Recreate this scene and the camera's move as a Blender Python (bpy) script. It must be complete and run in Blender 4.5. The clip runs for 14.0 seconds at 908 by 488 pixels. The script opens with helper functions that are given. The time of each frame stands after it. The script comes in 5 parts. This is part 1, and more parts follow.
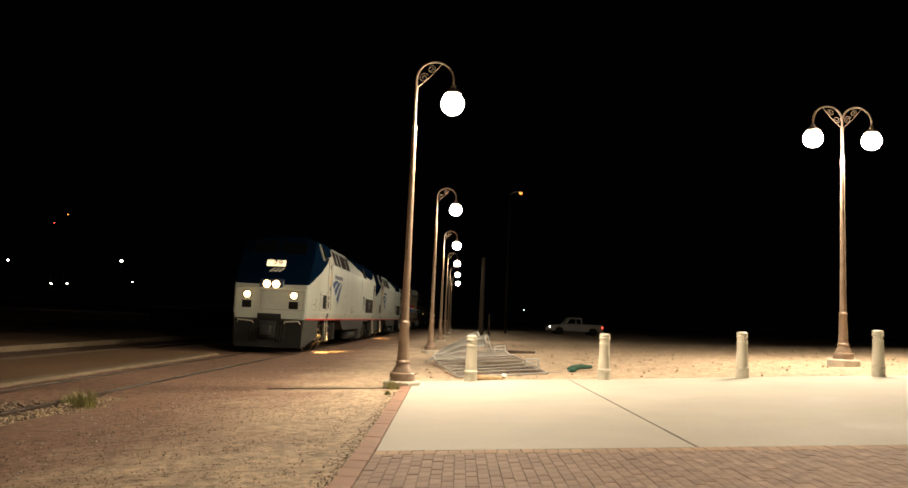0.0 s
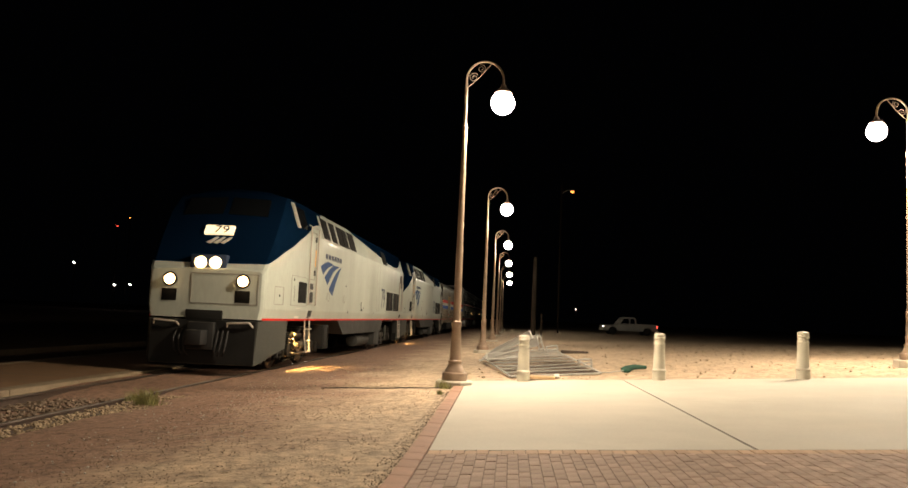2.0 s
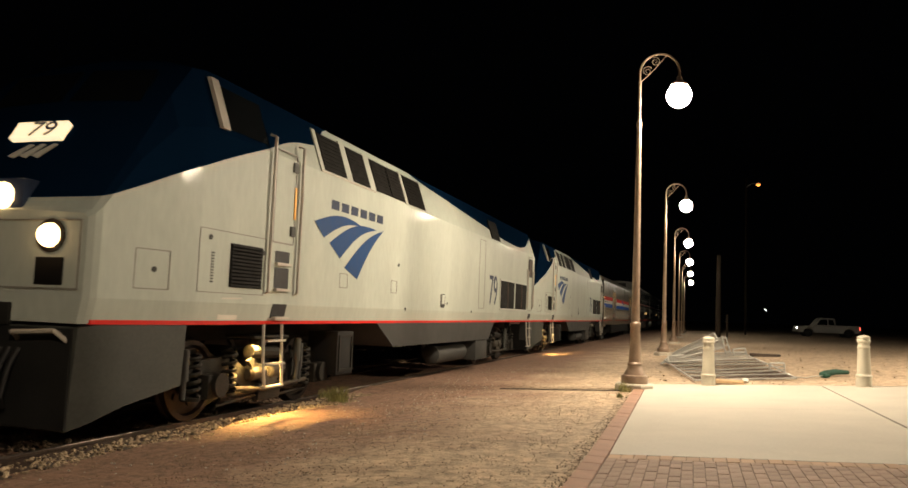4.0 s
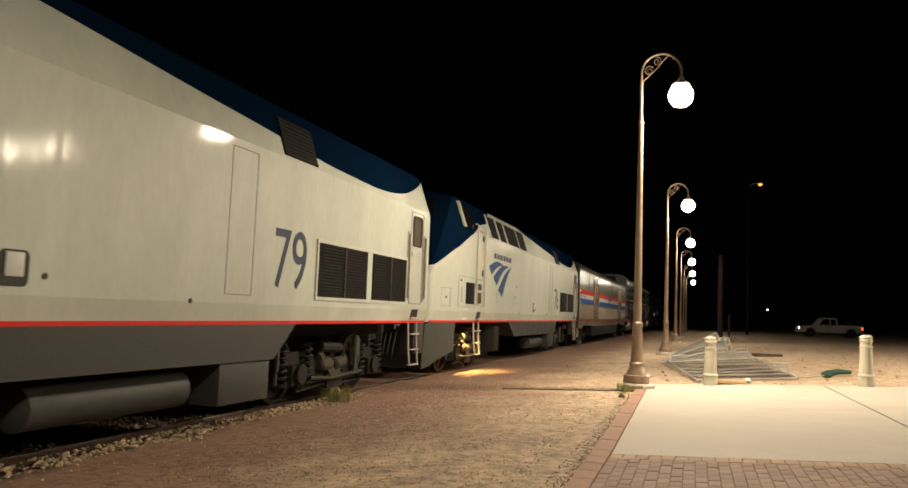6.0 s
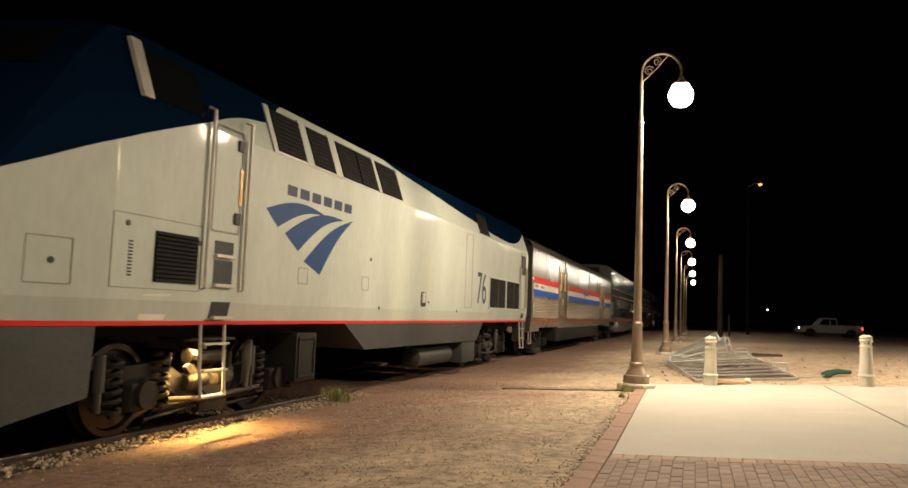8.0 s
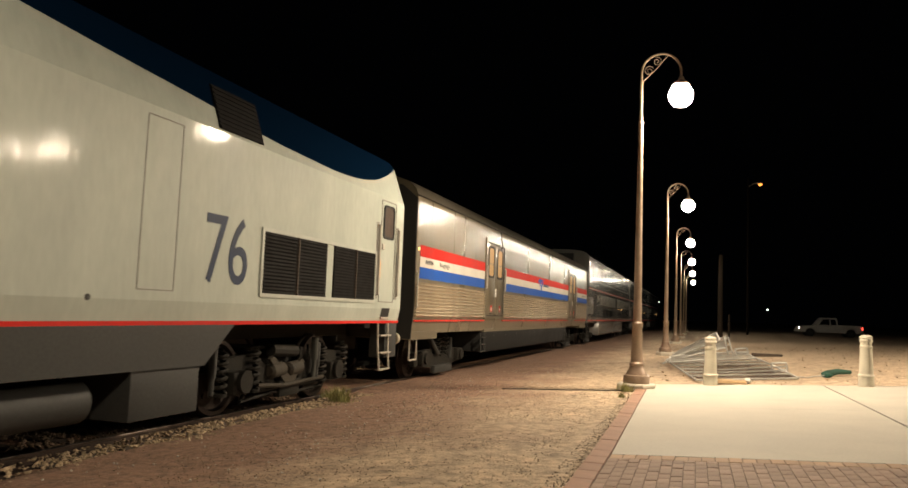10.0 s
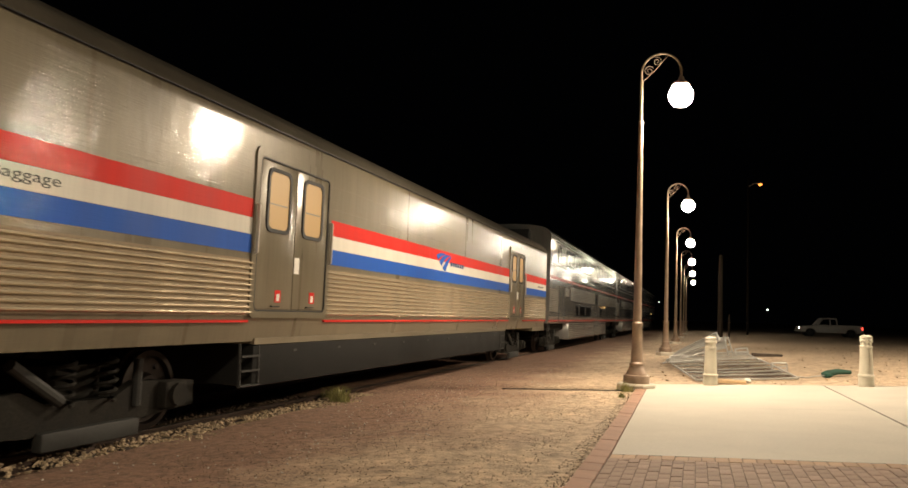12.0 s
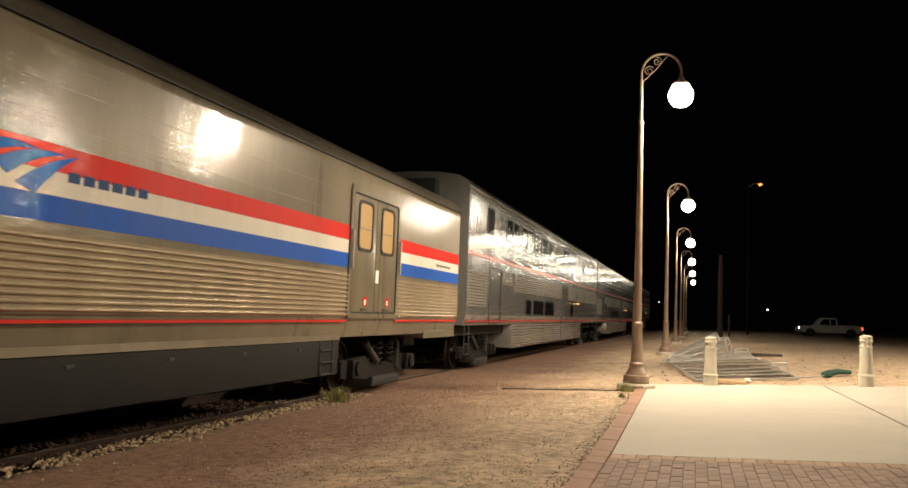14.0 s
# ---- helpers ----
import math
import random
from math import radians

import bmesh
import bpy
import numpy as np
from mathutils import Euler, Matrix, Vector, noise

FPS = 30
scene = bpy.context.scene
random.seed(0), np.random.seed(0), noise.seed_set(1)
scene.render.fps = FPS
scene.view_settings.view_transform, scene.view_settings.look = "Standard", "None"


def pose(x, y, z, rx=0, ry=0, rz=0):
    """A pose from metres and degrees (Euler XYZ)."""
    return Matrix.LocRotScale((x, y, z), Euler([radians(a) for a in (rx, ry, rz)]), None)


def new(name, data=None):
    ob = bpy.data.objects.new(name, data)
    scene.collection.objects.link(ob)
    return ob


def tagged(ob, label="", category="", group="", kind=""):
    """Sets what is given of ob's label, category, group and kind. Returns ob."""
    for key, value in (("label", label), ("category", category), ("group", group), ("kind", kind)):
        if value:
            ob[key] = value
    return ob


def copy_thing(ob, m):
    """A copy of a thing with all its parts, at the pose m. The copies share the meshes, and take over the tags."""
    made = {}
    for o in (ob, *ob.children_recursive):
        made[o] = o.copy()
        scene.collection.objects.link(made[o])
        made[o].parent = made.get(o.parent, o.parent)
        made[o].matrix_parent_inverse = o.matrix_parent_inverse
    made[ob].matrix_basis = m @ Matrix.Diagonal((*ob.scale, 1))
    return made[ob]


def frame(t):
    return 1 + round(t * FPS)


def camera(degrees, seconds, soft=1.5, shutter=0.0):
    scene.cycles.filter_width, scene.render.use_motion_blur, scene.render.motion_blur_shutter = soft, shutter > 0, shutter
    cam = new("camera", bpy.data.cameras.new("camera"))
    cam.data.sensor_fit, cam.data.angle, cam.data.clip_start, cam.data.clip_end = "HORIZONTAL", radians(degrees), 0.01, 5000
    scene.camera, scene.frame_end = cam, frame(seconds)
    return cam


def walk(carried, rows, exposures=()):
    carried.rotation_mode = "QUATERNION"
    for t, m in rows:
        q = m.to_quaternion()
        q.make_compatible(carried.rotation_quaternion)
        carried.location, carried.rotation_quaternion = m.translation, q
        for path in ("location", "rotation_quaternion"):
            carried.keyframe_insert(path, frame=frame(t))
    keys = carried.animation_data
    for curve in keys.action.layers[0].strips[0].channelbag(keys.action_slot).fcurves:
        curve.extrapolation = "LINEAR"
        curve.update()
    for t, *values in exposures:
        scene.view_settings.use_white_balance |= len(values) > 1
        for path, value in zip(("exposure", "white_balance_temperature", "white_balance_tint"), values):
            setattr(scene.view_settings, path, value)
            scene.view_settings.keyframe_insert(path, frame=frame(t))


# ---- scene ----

# ---------------------------------------------------------------- camera
LENS = 61.0
cam = camera(LENS, 14.0, soft=1.6, shutter=0.15)
EYE = (0.0, 0.0, 1.5)
PAN = [(0.0, 5.57, -2.5, 0.37), (0.5, 5.53, -2.48, 1.59), (1.0, 5.45, -2.47, 3.14), (1.5, 5.43, -2.46, 3.58),
       (2.0, 5.39, -2.44, 4.21), (2.5, 5.25, -2.4, 8.13), (2.7, 5.14, -2.38, 10.22), (3.3, 5.05, -2.3, 15.0),
       (3.9, 4.98, -2.25, 17.1), (4.5, 4.93, -2.2, 17.33), (5.0, 4.93, -2.2, 17.33), (5.5, 4.96, -2.2, 17.33), (14.0, 4.96, -2.2, 17.33)]
walk(cam, [(t, pose(*EYE, 90 + p, r, y)) for t, p, r, y in PAN], exposures=((0.0, 0.18), (2.0, 0.14), (4.5, 0.0), (14.0, 0.0)))

# ---------------------------------------------------------------- world and lamps
world = bpy.data.worlds.new("night")
scene.world = world
world.use_nodes = True
world.node_tree.nodes["Background"].inputs["Color"].default_value = (0.010, 0.011, 0.014, 1)
world.node_tree.nodes["Background"].inputs["Strength"].default_value = 0.03
scene.view_settings.exposure = 0.0
LAMP_POWER = 2400.0
LAMP_COLOUR = (1.0, 0.805, 0.585)


def lantern_light(x, y, z, power, fade=0.32):
    """The light of one lantern: strongest below it, fading towards the horizon under its hood."""
    data = bpy.data.lights.new("lamp_light", "SPOT")
    data.energy, data.color, data.shadow_soft_size = power, LAMP_COLOUR, 0.16
    data.spot_size, data.spot_blend = radians(178), fade
    ob = new("lamp_light", data)
    ob.location = (x, y, z)
    return ob


# ---------------------------------------------------------------- plan
SLOPE = 0.056            # the yard rises steadily away from the track
TRAIN_X = -6.80          # centre of the near track
LAMP_ROW = (14.52, 28.96, 43.19, 57.42, 71.98, 88.7)
LAMP_X = -1.013
FRONT = 7.315            # front edge of the concrete slab
BACK = 15.44             # back edge
YARD = 0.837             # size of the yard fittings against their drawings below


def rise(x):
    return SLOPE * max(0.0, min(x, 60.0) + 5.2)


# ---------------------------------------------------------------- materials
def material(name, colour, rough=0.6, metal=0.0, vary=0.18, scale=6.0, fine=60.0, bump=0.15, depth=0.01, stretch=(1, 1, 1), second=None, islands=0.0, coat=0.0, spec=0.5):
    m = bpy.data.materials.new(name)
    m.use_nodes = True
    nt = m.node_tree
    bsdf = nt.nodes["Principled BSDF"]
    bsdf.inputs["Metallic"].default_value = metal
    bsdf.inputs["Coat Weight"].default_value = coat
    bsdf.inputs["Coat Roughness"].default_value = 0.07
    bsdf.inputs["Specular IOR Level"].default_value = spec
    tc = nt.nodes.new("ShaderNodeTexCoord")
    mp = nt.nodes.new("ShaderNodeMapping")
    mp.inputs["Scale"].default_value = stretch
    nt.links.new(tc.outputs["Object"], mp.inputs["Vector"])
    big = nt.nodes.new("ShaderNodeTexNoise")
    big.inputs["Scale"].default_value, big.inputs["Detail"].default_value = scale, 5
    small = nt.nodes.new("ShaderNodeTexNoise")
    small.inputs["Scale"].default_value, small.inputs["Detail"].default_value = fine, 3
    for n in (big, small):
        nt.links.new(mp.outputs["Vector"], n.inputs["Vector"])
    lo = tuple(c * (1 - vary) for c in colour)
    hi = tuple(min(1, c * (1 + vary)) for c in (second or colour))
    ramp = nt.nodes.new("ShaderNodeValToRGB")
    ramp.color_ramp.elements[0].position, ramp.color_ramp.elements[1].position = 0.3, 0.7
    ramp.color_ramp.elements[0].color, ramp.color_ramp.elements[1].color = (*lo, 1), (*hi, 1)
    nt.links.new(big.outputs["Fac"], ramp.inputs["Fac"])
    grain = nt.nodes.new("ShaderNodeMix")
    grain.data_type, grain.blend_type = "RGBA", "MULTIPLY"
    grain.inputs["Factor"].default_value = min(1.0, vary * 2)
    nt.links.new(ramp.outputs["Color"], grain.inputs["A"])
    nt.links.new(small.outputs["Fac"], grain.inputs["B"])
    bright = nt.nodes.new("ShaderNodeHueSaturation")
    bright.inputs["Value"].default_value = 1 + vary * 0.8
    nt.links.new(grain.outputs["Result"], bright.inputs["Color"])
    out = bright.outputs["Color"]
    if islands:
        info = nt.nodes.new("ShaderNodeObjectInfo")
        geo = nt.nodes.new("ShaderNodeNewGeometry")
        add = nt.nodes.new("ShaderNodeMath")
        add.operation = "ADD"
        nt.links.new(info.outputs["Random"], add.inputs[0])
        nt.links.new(geo.outputs["Random Per Island"], add.inputs[1])
        rng = nt.nodes.new("ShaderNodeMapRange")
        rng.inputs["From Max"].default_value = 1.6
        rng.inputs["To Min"].default_value, rng.inputs["To Max"].default_value = 1 - islands, 1 + islands
        nt.links.new(add.outputs[0], rng.inputs["Value"])
        hsv = nt.nodes.new("ShaderNodeHueSaturation")
        nt.links.new(rng.outputs["Result"], hsv.inputs["Value"])
        nt.links.new(out, hsv.inputs["Color"])
        out = hsv.outputs["Color"]
    nt.links.new(out, bsdf.inputs["Base Color"])
    rr = nt.nodes.new("ShaderNodeMapRange")
    rr.inputs["To Min"].default_value, rr.inputs["To Max"].default_value = max(0.03, rough * 0.7), min(1, rough * 1.3)
    nt.links.new(big.outputs["Fac"], rr.inputs["Value"])
    nt.links.new(rr.outputs["Result"], bsdf.inputs["Roughness"])
    if bump:
        bm_ = nt.nodes.new("ShaderNodeBump")
        bm_.inputs["Strength"].default_value, bm_.inputs["Distance"].default_value = bump, depth
        nt.links.new(small.outputs["Fac"], bm_.inputs["Height"])
        nt.links.new(bm_.outputs["Normal"], bsdf.inputs["Normal"])
    return m


def glow(name, colour, strength):
    m = bpy.data.materials.new(name)
    m.use_nodes = True
    b = m.node_tree.nodes["Principled BSDF"]
    b.inputs["Base Color"].default_value = (*colour, 1)
    b.inputs["Emission Color"].default_value = (*colour, 1)
    b.inputs["Emission Strength"].default_value = strength
    return m


def loco_paint():
    """Light grey body with a blue roof whose lower edge is a curve along the body."""
    m = material("locomotive_paint", (0.415, 0.455, 0.40), rough=0.55, vary=0.10, scale=1.3, fine=14, bump=0.03, depth=0.02, stretch=(1, 1, 0.35), coat=0.45, spec=0.25)

    nt = m.node_tree
    bsdf = nt.nodes["Principled BSDF"]
    bsdf.inputs["Coat Roughness"].default_value = 0.09
    wc = nt.nodes.new("ShaderNodeTexCoord")
    wm = nt.nodes.new("ShaderNodeMapping")
    wm.inputs["Scale"].default_value = (1, 1.5, 0.55)
    nt.links.new(wc.outputs["Object"], wm.inputs["Vector"])
    wn = nt.nodes.new("ShaderNodeTexNoise")
    wn.inputs["Scale"].default_value, wn.inputs["Detail"].default_value = 2.0, 2
    nt.links.new(wm.outputs["Vector"], wn.inputs["Vector"])
    wb = nt.nodes.new("ShaderNodeBump")
    wb.inputs["Strength"].default_value, wb.inputs["Distance"].default_value = 0.16, 0.03
    nt.links.new(wn.outputs["Fac"], wb.inputs["Height"])
    nt.links.new(wb.outputs["Normal"], bsdf.inputs["Coat Normal"])
    base = bsdf.inputs["Base Color"].links[0].from_socket
    tc = nt.nodes.new("ShaderNodeTexCoord")
    sep = nt.nodes.new("ShaderNodeSeparateXYZ")
    nt.links.new(tc.outputs["Object"], sep.inputs["Vector"])
    sy = nt.nodes.new("ShaderNodeMath")
    sy.operation, sy.inputs[1].default_value = "DIVIDE", 21.0
    nt.links.new(sep.outputs["Y"], sy.inputs[0])
    curve = nt.nodes.new("ShaderNodeFloatCurve")
    edge = ((-0.2, 2.20), (0.46, 2.34), (1.1, 2.60), (2.0, 2.99), (3.4, 3.50), (4.2, 3.76), (4.9, 3.88), (5.4, 4.22), (8.8, 4.22), (9.8, 4.12), (11.4, 4.01),
            (13.2, 3.87), (14.98, 3.74), (15.92, 3.65), (17.2, 3.59), (18.5, 3.575), (19.5, 3.68), (20.2, 3.86), (20.9, 4.13))
    pts = curve.mapping.curves[0].points
    while len(pts) < len(edge):
        pts.new(0.5, 0.5)
    for p, (y, z) in zip(pts, edge):
        p.location = (max(0.0, y / 21.0), z / 5.0)
    curve.mapping.update()
    nt.links.new(sy.outputs[0], curve.inputs["Value"])
    sz = nt.nodes.new("ShaderNodeMath")
    sz.operation, sz.inputs[1].default_value = "DIVIDE", 5.0
    nt.links.new(sep.outputs["Z"], sz.inputs[0])
    gt = nt.nodes.new("ShaderNodeMath")
    gt.operation = "GREATER_THAN"
    nt.links.new(sz.outputs[0], gt.inputs[0])
    nt.links.new(curve.outputs["Value"], gt.inputs[1])
    roof = nt.nodes.new("ShaderNodeMix")
    roof.data_type = "RGBA"
    roof.inputs["B"].default_value = (0.0018, 0.0085, 0.023, 1)
    nt.links.new(gt.outputs[0], roof.inputs["Factor"])
    nt.links.new(base, roof.inputs["A"])
    nt.links.new(roof.outputs["Result"], bsdf.inputs["Base Color"])
    # coat and sheen are zero on the blue to hold it dark, the grey keeps its clear coat
    for socket, grey, blue in (("Coat Weight", 0.12, 0.0), ("Specular IOR Level", 0.25, 0.0)):
        mix = nt.nodes.new("ShaderNodeMapRange")
        mix.inputs["To Min"].default_value, mix.inputs["To Max"].default_value = grey, blue
        nt.links.new(gt.outputs[0], mix.inputs["Value"])
        nt.links.new(mix.outputs["Result"], bsdf.inputs[socket])
    return m


def stainless(name, colour=(0.50, 0.44, 0.345), rough=0.2, wave=0.18, metal=0.58, brushed_by=0.30, coat=0.3, buckle=(1, 2.6, 0.9)):
    """Bright sheet metal with slow buckles along its length."""
    m = material(name, colour, rough=rough, metal=metal, vary=0.13 if metal else 0.08, scale=1.1, fine=14, bump=0, stretch=(1, 2.2, 0.12), coat=coat)
    nt = m.node_tree
    bsdf = nt.nodes["Principled BSDF"]
    tc = nt.nodes.new("ShaderNodeTexCoord")
    mp = nt.nodes.new("ShaderNodeMapping")
    mp.inputs["Scale"].default_value = buckle
    nt.links.new(tc.outputs["Object"], mp.inputs["Vector"])
    n1 = nt.nodes.new("ShaderNodeTexNoise")
    n1.inputs["Scale"].default_value, n1.inputs["Detail"].default_value = 1.0, 3
    nt.links.new(mp.outputs["Vector"], n1.inputs["Vector"])
    b = nt.nodes.new("ShaderNodeBump")
    b.inputs["Strength"].default_value, b.inputs["Distance"].default_value = wave, 0.03
    nt.links.new(n1.outputs["Fac"], b.inputs["Height"])
    brushed = nt.nodes.new("ShaderNodeMapping")
    brushed.inputs["Scale"].default_value = (1, 2.0, 90.0)
    nt.links.new(tc.outputs["Object"], brushed.inputs["Vector"])
    n2 = nt.nodes.new("ShaderNodeTexNoise")
    n2.inputs["Scale"].default_value, n2.inputs["Detail"].default_value = 1.0, 2
    nt.links.new(brushed.outputs["Vector"], n2.inputs["Vector"])
    b2 = nt.nodes.new("ShaderNodeBump")
    b2.inputs["Strength"].default_value, b2.inputs["Distance"].default_value = brushed_by, 0.006
    nt.links.new(n2.outputs["Fac"], b2.inputs["Height"])
    nt.links.new(b.outputs["Normal"], b2.inputs["Normal"])
    nt.links.new(b2.outputs["Normal"], bsdf.inputs["Normal"])
    nt.links.new(b2.outputs["Normal"], bsdf.inputs["Coat Normal"])
    bsdf.inputs["Specular IOR Level"].default_value = 0.15
    bsdf.inputs["Coat Roughness"].default_value = 0.03
    return m


def ground_material():
    """Dirt: dark reddish cinder by the track, trodden tan gravel beside the kerb, pale dust beyond the slab."""
    m = material("yard_dirt", (0.53, 0.40, 0.27), rough=0.95, vary=0.22, scale=3.2, fine=60, bump=0.6, depth=0.012)
    nt = m.node_tree
    bsdf = nt.nodes["Principled BSDF"]
    base = bsdf.inputs["Base Color"].links[0].from_socket
    fine_normal = bsdf.inputs["Normal"].links[0].from_node
    tc = nt.nodes.new("ShaderNodeTexCoord")
    sep = nt.nodes.new("ShaderNodeSeparateXYZ")
    nt.links.new(tc.outputs["Object"], sep.inputs["Vector"])

    def noise_at(scale, detail, rough=0.6):
        n = nt.nodes.new("ShaderNodeTexNoise")
        n.inputs["Scale"].default_value, n.inputs["Detail"].default_value, n.inputs["Roughness"].default_value = scale, detail, rough
        nt.links.new(tc.outputs["Object"], n.inputs["Vector"])
        return n

    def ramp(socket, a, b, lo, hi):
        r = nt.nodes.new("ShaderNodeMapRange")
        r.inputs["From Min"].default_value, r.inputs["From Max"].default_value = a, b
        r.inputs["To Min"].default_value, r.inputs["To Max"].default_value = lo, hi
        nt.links.new(socket, r.inputs["Value"])
        return r.outputs["Result"]

    def mix(kind, factor, a, b):
        n = nt.nodes.new("ShaderNodeMix")
        n.data_type, n.blend_type = "RGBA", kind
        for socket, v in (("Factor", factor), ("A", a), ("B", b)):
            if isinstance(v, (float, tuple)):
                n.inputs[socket].default_value = v
            else:
                nt.links.new(v, n.inputs[socket])
        return n.outputs["Result"]

    warp = noise_at(0.55, 8, 0.68)
    shift = nt.nodes.new("ShaderNodeMath")
    shift.operation, shift.inputs[1].default_value, shift.inputs[2].default_value = "MULTIPLY_ADD", 5.0, -2.5
    nt.links.new(warp.outputs["Fac"], shift.inputs[0])
    add = nt.nodes.new("ShaderNodeMath")
    nt.links.new(sep.outputs["X"], add.inputs[0])
    nt.links.new(shift.outputs[0], add.inputs[1])
    red = mix("MIX", ramp(add.outputs[0], -1.9, -3.9, 0.0, 1.0), base, (0.255, 0.15, 0.10, 1))
    # clods and hollows, a hand's width across, the hollows' shade put into the colour
    clods = noise_at(9.0, 6, 0.7)
    red = mix("MULTIPLY", 1.0, red, ramp(clods.outputs["Fac"], 0.34, 0.56, 0.55, 1.18))
    # dark chips trodden in, in drifts
    specks = nt.nodes.new("ShaderNodeTexVoronoi")
    specks.inputs["Scale"].default_value = 27.0
    nt.links.new(tc.outputs["Object"], specks.inputs["Vector"])
    drift = noise_at(1.7, 3)
    chips = mix("MULTIPLY", ramp(drift.outputs["Fac"], 0.42, 0.6, 0.0, 0.85), red, ramp(specks.outputs["Distance"], 0.20, 0.42, 0.25, 1.0))
    nt.links.new(chips, bsdf.inputs["Base Color"])
    coarse = nt.nodes.new("ShaderNodeBump")
    coarse.inputs["Strength"].default_value, coarse.inputs["Distance"].default_value = 0.55, 0.05
    nt.links.new(clods.outputs["Fac"], coarse.inputs["Height"])
    nt.links.new(coarse.outputs["Normal"], fine_normal.inputs["Normal"])
    return m


M_PAINT = loco_paint()
M_WHITE = material("grey_panel_paint", (0.42, 0.445, 0.395), rough=0.5, vary=0.08, scale=2, fine=20, bump=0.03)
M_RED = stainless("red_stripe_paint", (0.60, 0.018, 0.011), rough=0.6, wave=0.2, metal=0.0, brushed_by=0.25, coat=0.16)
M_STRIPE_WHITE = stainless("white_stripe_film", (0.66, 0.64, 0.57), rough=0.6, wave=0.2, metal=0.0, brushed_by=0.25, coat=0.16)
M_BLUE = stainless("blue_stripe_film", (0.010, 0.09, 0.45), rough=0.6, wave=0.2, metal=0.0, brushed_by=0.25, coat=0.16)
M_LOGO = material("blue_emblem_film", (0.013, 0.055, 0.165), rough=0.6, vary=0.12, scale=5, bump=0.03, spec=0.15, coat=0.22)
M_NAVY = material("navy_lettering", (0.030, 0.045, 0.085), rough=0.6, vary=0.15, scale=6, bump=0.03, spec=0.2, coat=0.3)
M_SKIRT = material("underframe_grey", (0.030, 0.031, 0.028), rough=0.7, vary=0.3, scale=2.5, fine=30, bump=0.15)
M_PILOT = material("pilot_grey_paint", (0.052, 0.056, 0.047), rough=0.7, vary=0.25, scale=2.0, fine=30, bump=0.1)
M_SKIRT_DARK = material("black_underfloor", (0.017, 0.017, 0.016), rough=0.85, vary=0.3, scale=2.5, bump=0.12, spec=0.2)
M_SEAM = material("panel_seam_grey", (0.23, 0.22, 0.19), rough=0.7, vary=0.2, scale=5, bump=0.05)
M_TRUCK = material("greasy_running_gear", (0.020, 0.018, 0.014), rough=0.8, vary=0.45, scale=5, fine=40, bump=0.35, spec=0.2)
# running gear in a lighter copy, the step light's brightness put into the colour
M_GEAR_LIT = material("step_lit_brake_gear", (0.05, 0.042, 0.03), rough=0.8, vary=0.4, scale=6, fine=40, bump=0.3, spec=0.3)
M_WHEEL = material("rusty_wheel_steel", (0.035, 0.023, 0.017), rough=0.55, metal=0.5, vary=0.4, scale=6, fine=30, bump=0.25)
M_DARK = material("dark_louvre", (0.007, 0.006, 0.005), rough=0.85, vary=0.3, scale=8, bump=0.1, spec=0.15)
M_BLACK = material("black_rubber_and_recess", (0.012, 0.012, 0.012), rough=0.7, vary=0.3, scale=8, bump=0.1)
M_GLASS_DARK = material("dark_window_glass", (0.006, 0.007, 0.008), rough=0.15, vary=0.1, scale=2, bump=0.0, spec=0.25)
M_CHROME = material("handrail_metal", (0.46, 0.43, 0.37), rough=0.45, metal=0.1, vary=0.12, scale=6, bump=0.05)
M_YELLOW = material("yellow_reflector", (0.80, 0.36, 0.02), rough=0.4, vary=0.1, bump=0.02)
# near-matte base: the tan colour carries the side's sheen, the coat its glints
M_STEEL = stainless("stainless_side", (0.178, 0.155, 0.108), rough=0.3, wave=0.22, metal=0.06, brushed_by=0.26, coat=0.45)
# same steel as the side, coloured lighter to carry the flutes' highlights
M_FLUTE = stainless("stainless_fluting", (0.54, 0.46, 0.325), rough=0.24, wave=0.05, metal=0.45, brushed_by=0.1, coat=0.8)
M_STEEL_DIM = stainless("stainless_roof", (0.12, 0.105, 0.08), rough=0.35, wave=0.2, metal=0.3, coat=0.5)
M_STEEL_BRIGHT = stainless("stainless_bilevel", (0.27, 0.27, 0.257), rough=0.2, wave=0.65, metal=0.4, brushed_by=0.12, coat=0.8, buckle=(1, 7.0, 0.7))
M_FLUTE_SILVER = stainless("silver_fluting", (0.33, 0.315, 0.28), rough=0.30, wave=0.05, metal=0.2, brushed_by=0.1, coat=0.8)
M_TAN = material("painted_tan_sill", (0.21, 0.18, 0.125), rough=0.45, metal=0.4, vary=0.15, scale=3, bump=0.06)
M_GROUND = ground_material()
M_CONCRETE = material("slab_concrete", (0.54, 0.505, 0.425), rough=0.85, vary=0.08, scale=1.1, fine=35, bump=0.18, depth=0.006)
M_PAVER = material("red_clay_paver", (0.31, 0.19, 0.135), rough=0.85, vary=0.22, scale=7, fine=60, bump=0.3, depth=0.004, islands=0.24, second=(0.37, 0.26, 0.19))
M_KERB = material("terracotta_edging", (0.38, 0.215, 0.145), rough=0.85, vary=0.16, scale=6, fine=60, bump=0.3, depth=0.004, islands=0.16)
